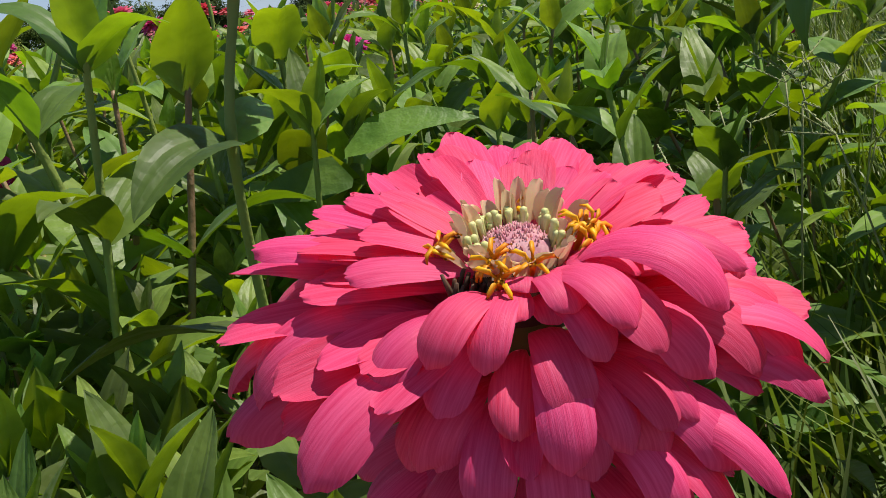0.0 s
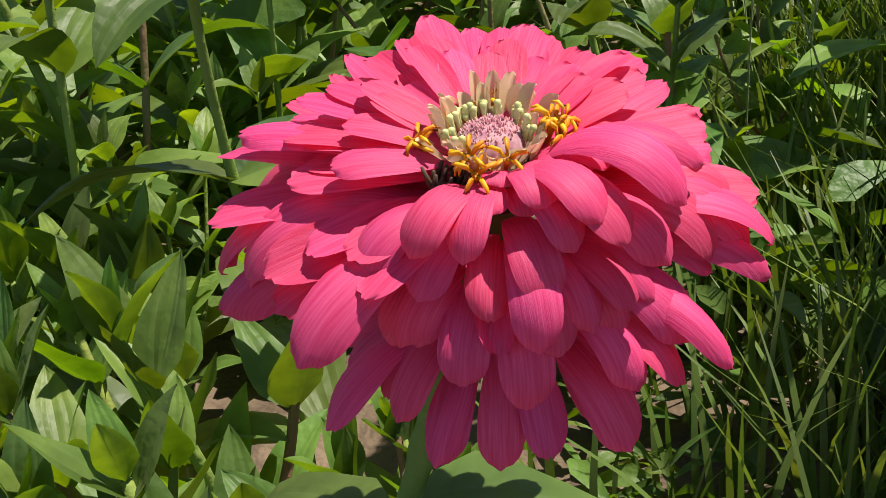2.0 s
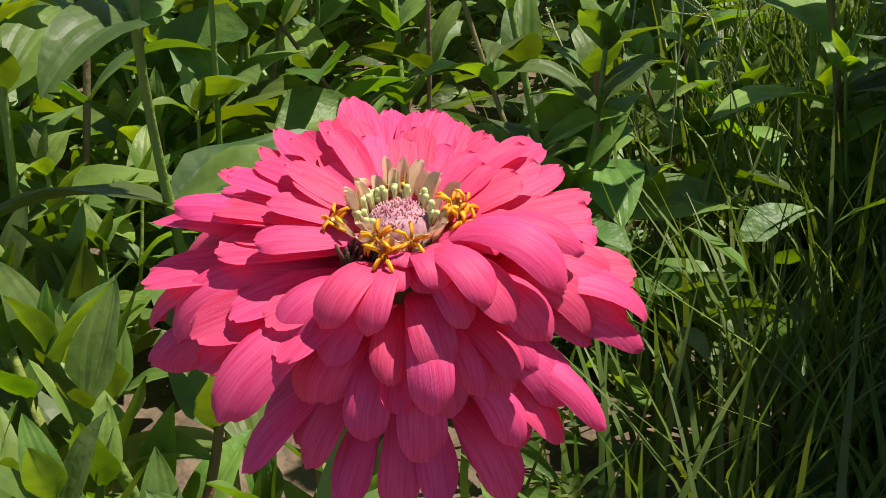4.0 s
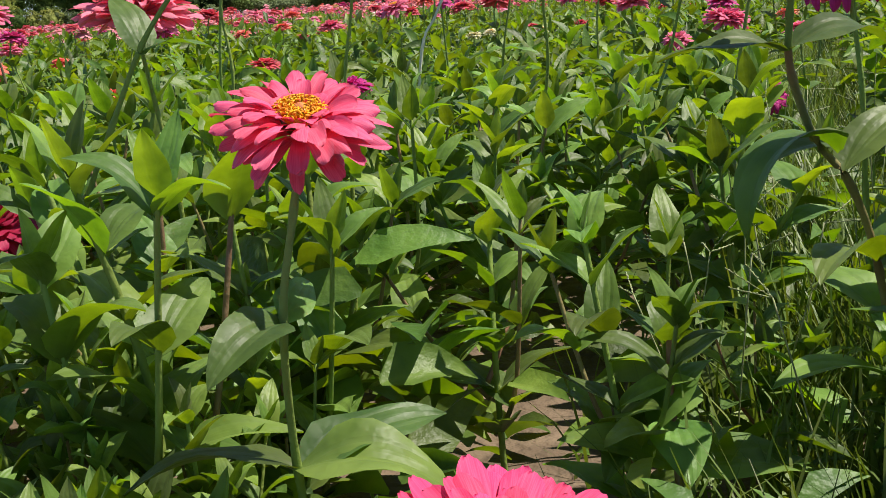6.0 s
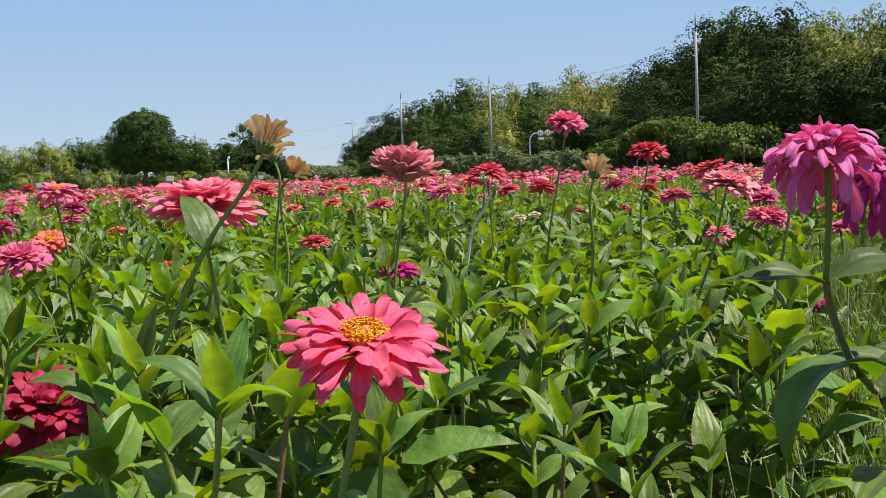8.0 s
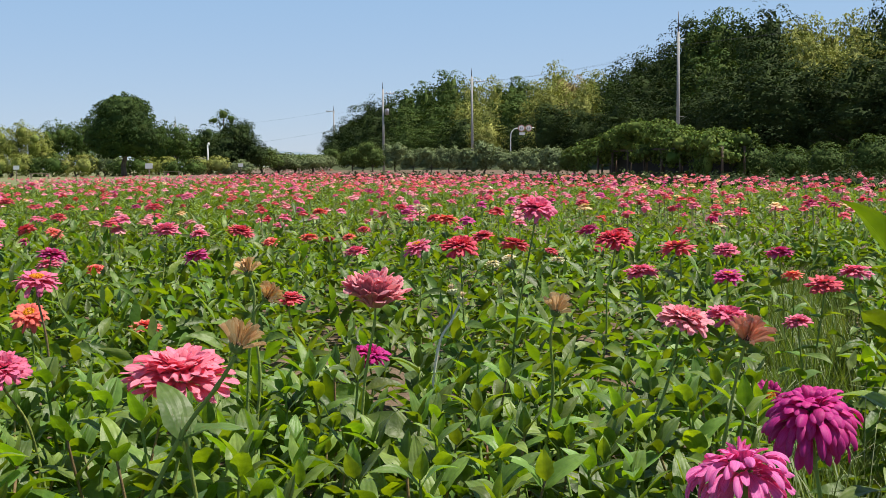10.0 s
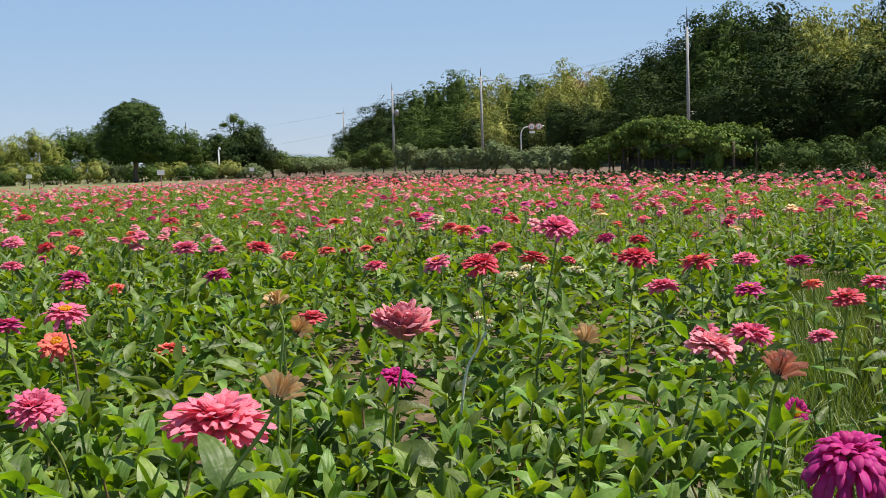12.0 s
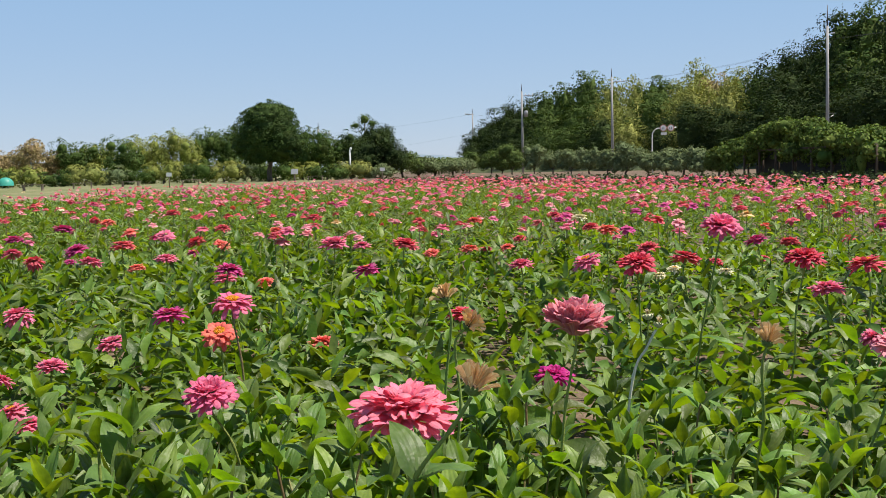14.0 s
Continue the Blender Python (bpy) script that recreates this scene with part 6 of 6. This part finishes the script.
# skyline of the hill: bearing and rise of the tree tops, and what grows there (evergreen e, broadleaf b, bamboo y, dry d)
RIDGE = [(1.9, 1.5, "e"), (2.5, 2.1, "e"), (3.4, 2.8, "e"), (4.3, 3.1, "e"), (5.2, 3.5, "b"), (6.2, 3.9, "b"), (7.3, 4.5, "b"), (8.4, 4.2, "y"), (9.6, 4.3, "y"), (10.7, 4.1, "b"), (11.6, 4.0, "y"), (12.6, 5.0, "y"), (13.4, 4.3, "d"), (14.3, 4.6, "y"),
         (15.4, 4.4, "b"), (16.6, 4.9, "e"), (17.4, 5.1, "e"), (18.4, 5.4, "e"), (19.3, 6.6, "e"), (20.4, 7.1, "b"), (21.6, 6.6, "e"), (22.7, 7.2, "e"), (24.2, 7.0, "y"), (25.4, 6.5, "y"), (26.6, 6.9, "y"), (28.2, 7.1, "e"), (29.8, 7.0, "e"), (31.5, 7.0, "b"), (33.5, 7.0, "e")]
KINDS = {"e": (0, 1, 2, 3), "b": (4, 5), "y": (6, 7), "d": (8,)}


def depth_of(bearing):
    return 196 - 3.6 * max(0, bearing - 1.9) if bearing < 22 else 124 - 1.2 * (bearing - 22)


count = 0
for i, (bearing, up, kind) in enumerate(RIDGE):
    far = depth_of(bearing)
    for row, (share, nearer) in enumerate(((1.0, 0), (0.78, 9), (0.52, 18))):
        k = kind if row < 2 or kind == "e" or rng.random() < (0.6 if kind == "y" else 0.2) else "e"
        if bearing > 20 and row:
            k, share = ("e", 0.62) if row == 2 else (k, share)
        d = far - nearer + rng.uniform(-2, 2)
        h = rise((up + (0.42 if bearing < 17 else 0.6)) * share, d) * (1.0 if row == 0 else rng.uniform(0.88, 1.08))
        wide = (7.5 if k in "eb" else 6.5) / (9.0 * h / 16.2) * (1.1 if row else 1.0)
        wood(rng.choice(KINDS[k]), at_bearing(bearing + (rng.uniform(-0.45, 0.45) if row else 0), d), h, rng.uniform(0, 360), max(0.85, min(1.5, wide)))
        count += 1
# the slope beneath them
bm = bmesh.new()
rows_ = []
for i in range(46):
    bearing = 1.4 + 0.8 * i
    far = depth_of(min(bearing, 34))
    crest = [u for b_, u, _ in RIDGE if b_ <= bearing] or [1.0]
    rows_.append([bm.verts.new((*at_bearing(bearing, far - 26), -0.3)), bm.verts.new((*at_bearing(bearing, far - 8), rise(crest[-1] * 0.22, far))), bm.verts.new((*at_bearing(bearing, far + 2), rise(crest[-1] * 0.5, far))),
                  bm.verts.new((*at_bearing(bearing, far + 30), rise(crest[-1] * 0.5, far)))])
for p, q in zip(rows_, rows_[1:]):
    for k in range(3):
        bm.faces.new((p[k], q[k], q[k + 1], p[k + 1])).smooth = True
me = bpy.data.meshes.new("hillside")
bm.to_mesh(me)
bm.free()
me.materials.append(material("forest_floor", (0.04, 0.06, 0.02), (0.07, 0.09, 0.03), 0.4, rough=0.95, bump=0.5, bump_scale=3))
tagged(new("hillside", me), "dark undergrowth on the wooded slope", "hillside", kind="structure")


# ---- utility poles, cables, sign ----
def pole(x, y, h, label, kind=0, r=0.16):
    ob = stemmed("utility_pole", (x, y, 0), label, "utility pole", "utility poles")
    part("shaft", tube("shaft", [(0, 0, 0), (0, 0, h * 0.5), (0, 0, h - 0.9)], [r * 1.25, r * 1.05, r * 0.85], concrete_mat, 12), ob)
    part("lightning_rod", tube("rod", [(0, 0, h - 0.95), (0, 0, h + (0.7 if kind == 3 else 0))], [0.07, 0.02], cable_mat, 6), ob)
    if kind == 2:
        part("crossarm", tube("arm", [(-1.3, 0, h - 1.0), (0.3, 0, h - 1.0)], 0.06, steel_mat, 6), ob)
        part("lower_arm", tube("arm", [(-1.5, 0, h * 0.60), (0, 0, h * 0.60)], 0.05, steel_mat, 6), ob)
        for k in range(4):
            part("insulator", mesh_from("insulator", *lathe([(0.05, 0), (0.09, 0.06), (0.04, 0.12), (0.08, 0.18), (0.01, 0.26)], 8), white_paint), ob, Matrix.Translation((-1.25 + 0.4 * k, 0, h - 0.95)))
    elif kind == 3:
        part("crossarm", tube("arm", [(-0.1, 0, h - 1.5), (0.55, 0, h - 1.45)], 0.04, steel_mat, 6), ob)
    else:
        part("crossarm", tube("arm", [(0, 0, h - 1.5), (1.5, 0, h - 1.45)], 0.05, steel_mat, 6), ob)
        for k in range(3):
            part("insulator", mesh_from("insulator", *lathe([(0.04, 0), (0.08, 0.05), (0.035, 0.1), (0.07, 0.15), (0.01, 0.22)], 8), white_paint), ob, Matrix.Translation((0.5 + 0.45 * k, 0, h - 1.42)))
    if kind == 1:
        part("transformer", mesh_from("can", *lathe([(0.02, 0), (0.28, 0), (0.28, 0.7), (0.2, 0.8), (0.02, 0.82)], 14), steel_mat), ob, Matrix.Translation((0.5, 0, h - 4.2)))
    if kind == 3:
        part("bracket", tube("bracket", [(0, 0, h - 8.0), (0.7, 0, h - 7.6), (0, 0, h - 7.6)], 0.035, steel_mat, 5), ob)
    return ob


pole(29.9, 90, 12.0, "tall grey concrete utility pole with a lightning rod", 3, 0.12)
pole(19.12, 130, 11.5, "grey concrete utility pole with a side arm", 0, 0.13)
pole(10.46, 150, 11.4, "grey concrete utility pole with a transformer", 1, 0.13)
pole(5.75, 210, 11.4, "distant utility pole with crossarms", 2, 0.14)
pole(-15.9, 150, 7.2, "distant utility pole behind trees", 0, 0.14)
pole(-34.6, 126, 4.7, "white distant pole among bushes", 0, 0.14)
pole(-42.6, 120, 3.9, "thin distant pole by a tall bush", 0, 0.1)


def cable(points, sag, label, thick=0.008):
    line = []
    for a, b in zip(points, points[1:]):
        a, b = Vector(a), Vector(b)
        line += [a.lerp(b, t / 12) - Vector((0, 0, sag * 4 * (t / 12) * (1 - t / 12))) for t in range(12)]
    line.append(Vector(points[-1]))
    tagged(new("power_cable", tube("cable", line, thick, cable_mat, 5)), label, "cable", "power cables")


for dz, dx in ((0, 0.5), (0.02, 0.95), (0.04, 1.4)):
    cable([(10.46 + dx, 150, 9.95 + dz), (19.12 + dx, 130, 10.05 + dz), (30.02 + dx, 90, 10.15 + dz), (46 + dx, 40, 10.3 + dz)], 0.5, "black power cable sagging between poles", 0.0045)
cable([(-40, 260, 9.0), (4.6, 210, 10.3), (10.9, 150, 9.9)], 1.0, "thin power cable running to the far pole")
cable([(-40, 260, 4.2), (4.3, 210, 6.8)], 1.0, "low thin power cable running to the far pole")


def road_sign():
    ob = stemmed("road_sign", (18.1, 100, 0), "two round road signs with a plate on a bent pole", "sign")
    part("pole", tube("pole", smooth_path([(0, 0, 0), (0, 0, 3.0), (0.15, 0, 3.6), (0.55, 0, 3.85), (2.1, 0, 3.9)], 4), 0.045, white_paint, 8), ob)
    for x in (0.95, 1.6):
        disc = part("sign_disc", mesh_from("disc", *lathe([(0.0, 0.02), (0.30, 0.02), (0.30, -0.02), (0.0, -0.02)], 24), sign_red, False), ob, pose(x, -0.08, 3.86, 90))
        part("sign_face", mesh_from("face", *lathe([(0.0, 0.0), (0.235, 0.0)], 24), white_paint, False), disc, Matrix.Translation((0, 0, 0.026)))
        for k, dx in enumerate((-0.09, 0.06)):
            part("mark", mesh_from("mark", *tube_arrays([(dx, -0.1, 0), (dx, 0.1, 0)], 0.035, 6), sign_grey), disc, Matrix.Translation((0, 0, 0.03)))
    bm = bmesh.new()
    bmesh.ops.create_cube(bm, size=1, matrix=Matrix.Translation((1.0, -0.08, 3.38)) @ Matrix.Diagonal((0.5, 0.03, 0.22, 1)))
    bmesh.ops.bevel(bm, geom=bm.edges[:], offset=0.008, segments=1)
    me = bpy.data.meshes.new("plate")
    bm.to_mesh(me)
    bm.free()
    me.materials.append(white_paint)
    part("plate", me, ob)


road_sign()
lamp = stemmed("lamp_post", (-9.4, 118, 0), "white lamp post with a small head", "lamp post")
part("post", tube("post", [(0, 0, 0), (0, 0, 3.0)], 0.07, white_paint, 8), lamp)
part("head", mesh_from("head", *lathe([(0.04, 0), (0.11, 0.06), (0.12, 0.2), (0.06, 0.3), (0.01, 0.32)], 10), white_paint), lamp, Matrix.Translation((0.1, 0, 2.9)))

# far hills; the haze of distance is put into their blue-grey colour
bm = bmesh.new()
top, foot = [], []
for i in range(41):
    x = -700 + 35 * i
    top.append(bm.verts.new((x, 1200, 7 + 5 * noise.noise((x * 0.006, 2, 0)) + 9 * math.exp(-((x + 30) / 60) ** 2))))
    foot.append(bm.verts.new((x, 1150, -1)))
for i in range(40):
    bm.faces.new((foot[i], foot[i + 1], top[i + 1], top[i])).smooth = True
me = bpy.data.meshes.new("backdrop")
bm.to_mesh(me)
bm.free()
me.materials.append(material("far_hill", (0.16, 0.22, 0.27), (0.20, 0.26, 0.31), 0.02, rough=0.9))
tagged(new("backdrop", me), "hazy blue far hills on the horizon", "hills", kind="structure")


# ---- things on the bare ground past the field's left edge ----
def box_mesh(name, size, mat, bevel=0.01):
    bm = bmesh.new()
    bmesh.ops.create_cube(bm, size=1, matrix=Matrix.Diagonal((*size, 1)))
    bmesh.ops.bevel(bm, geom=bm.edges[:], offset=bevel, segments=1)
    me = bpy.data.meshes.new(name)
    bm.to_mesh(me)
    bm.free()
    me.materials.append(mat)
    return me


wood_mat = material("weathered_wood", (0.16, 0.12, 0.09), (0.24, 0.19, 0.14), 3.0, rough=0.8, stretch=(0.3, 3, 3))


def bench(bearing, far, turn):
    x, y = at_bearing(bearing, far)
    ob = stemmed("bench", (x, y, 0), "low weathered wooden bench on bare ground", "bench", "benches past the field")
    ob.rotation_euler = (0, 0, radians(turn))
    for k in range(3):
        part("slat", box_mesh("slat", (1.6, 0.11, 0.04), wood_mat), ob, Matrix.Translation((0, -0.14 + 0.14 * k, 0.42)))
    for sx in (-0.65, 0.65):
        part("leg", box_mesh("leg", (0.08, 0.36, 0.40), wood_mat), ob, Matrix.Translation((sx, 0, 0.20)))


for bearing, far, turn in ((-17.2, 92, 10), (-15.0, 96, -5), (-12.2, 98, 20), (-19.4, 86, 0), (-6.2, 110, 0)):
    bench(bearing, far, turn)


def board(bearing, far, high=0.9):
    x, y = at_bearing(bearing, far)
    ob = stemmed("notice_board", (x, y, 0), "small white notice board on a post", "sign", "white notice boards")
    part("post", tube("post", [(0, 0, 0), (0, 0, high)], 0.03, wood_mat, 6), ob)
    part("panel", box_mesh("panel", (0.36, 0.03, 0.26), white_paint), ob, Matrix.Translation((0, -0.05, high)))


for bearing, far in ((-13.2, 80), (-7.2, 60), (-2.9, 88)):
    board(bearing, far)
shelter = stemmed("tarpaulin", (*at_bearing(-20.6, 112), 0), "teal tarpaulin over a small frame", "tarpaulin")
part("cover", mesh_from("cover", *lathe([(0.75, 0.25), (0.7, 0.6), (0.5, 0.85), (0.2, 0.98), (0.02, 1.0)], 12), teal_mat), shelter)
for k in range(4):
    w = math.pi / 4 + math.pi / 2 * k
    part("pole", tube("pole", [(0.6 * math.cos(w), 0.6 * math.sin(w), 0), (0.6 * math.cos(w), 0.6 * math.sin(w), 0.7)], 0.03, steel_mat, 6), shelter)


# ---- seed spikes of the grass in the gap ----
def seed_spike(x, y, h, az, lean, seed):
    r = random.Random(seed)
    ob = stemmed("grass_spike", (x, y, 0), "pale grass stalk with finger-like seed spikes", "grass", "grass seed spikes")
    tip = Vector((math.cos(az) * lean, math.sin(az) * lean, h))
    pts = smooth_path([(0, 0, 0), tip * 0.5 + Vector((0, 0, 0.05 * h)), tip], 4)
    part("stalk", tube("stalk", pts, 0.0009, seed_mat, 5), ob)
    for k in range(r.choice((2, 3, 3))):
        w = az + (k - 1) * 0.9 + r.uniform(-0.3, 0.3)
        pieces = []
        end = Vector((math.cos(w) * 0.045, math.sin(w) * 0.045, r.uniform(-0.01, 0.055)))
        pieces.append(tube_arrays([tip, tip + end], 0.0006, 4))
        for q in range(18):
            p = tip + end * (q + 1) / 19
            o = Vector((r.uniform(-1, 1), r.uniform(-1, 1), r.uniform(-1, 1))).normalized() * 0.0012
            pieces.append(tube_arrays([p, p + o + end.normalized() * 0.002, p + o + end.normalized() * 0.0034], [0.0003, 0.0009, 0.0002], 4))
        part("spike", mesh_from("spike", *join_arrays(pieces), seed_mat), ob)


gr = random.Random(88)
for k, (sx, sy, h, az, lean) in enumerate([(0.40, 1.06, 0.27, 2.2, 0.05), (0.36, 1.09, 0.25, 0.6, 0.06), (0.45, 1.12, 0.28, 1.2, 0.04), (0.42, 1.02, 0.24, 5.2, 0.07), (0.48, 1.08, 0.29, 3.6, 0.05), (0.52, 1.16, 0.26, 0.2, 0.05)]):
    seed_spike(sx, sy, h, az, lean, 40 + k)
for k in range(26):
    sy = gr.uniform(0.75, 2.4)
    seed_spike(strip_x(sy) + gr.uniform(-0.22, 0.14), sy, gr.uniform(0.22, 0.36), gr.uniform(0, 6.28), gr.uniform(0.02, 0.12), k)
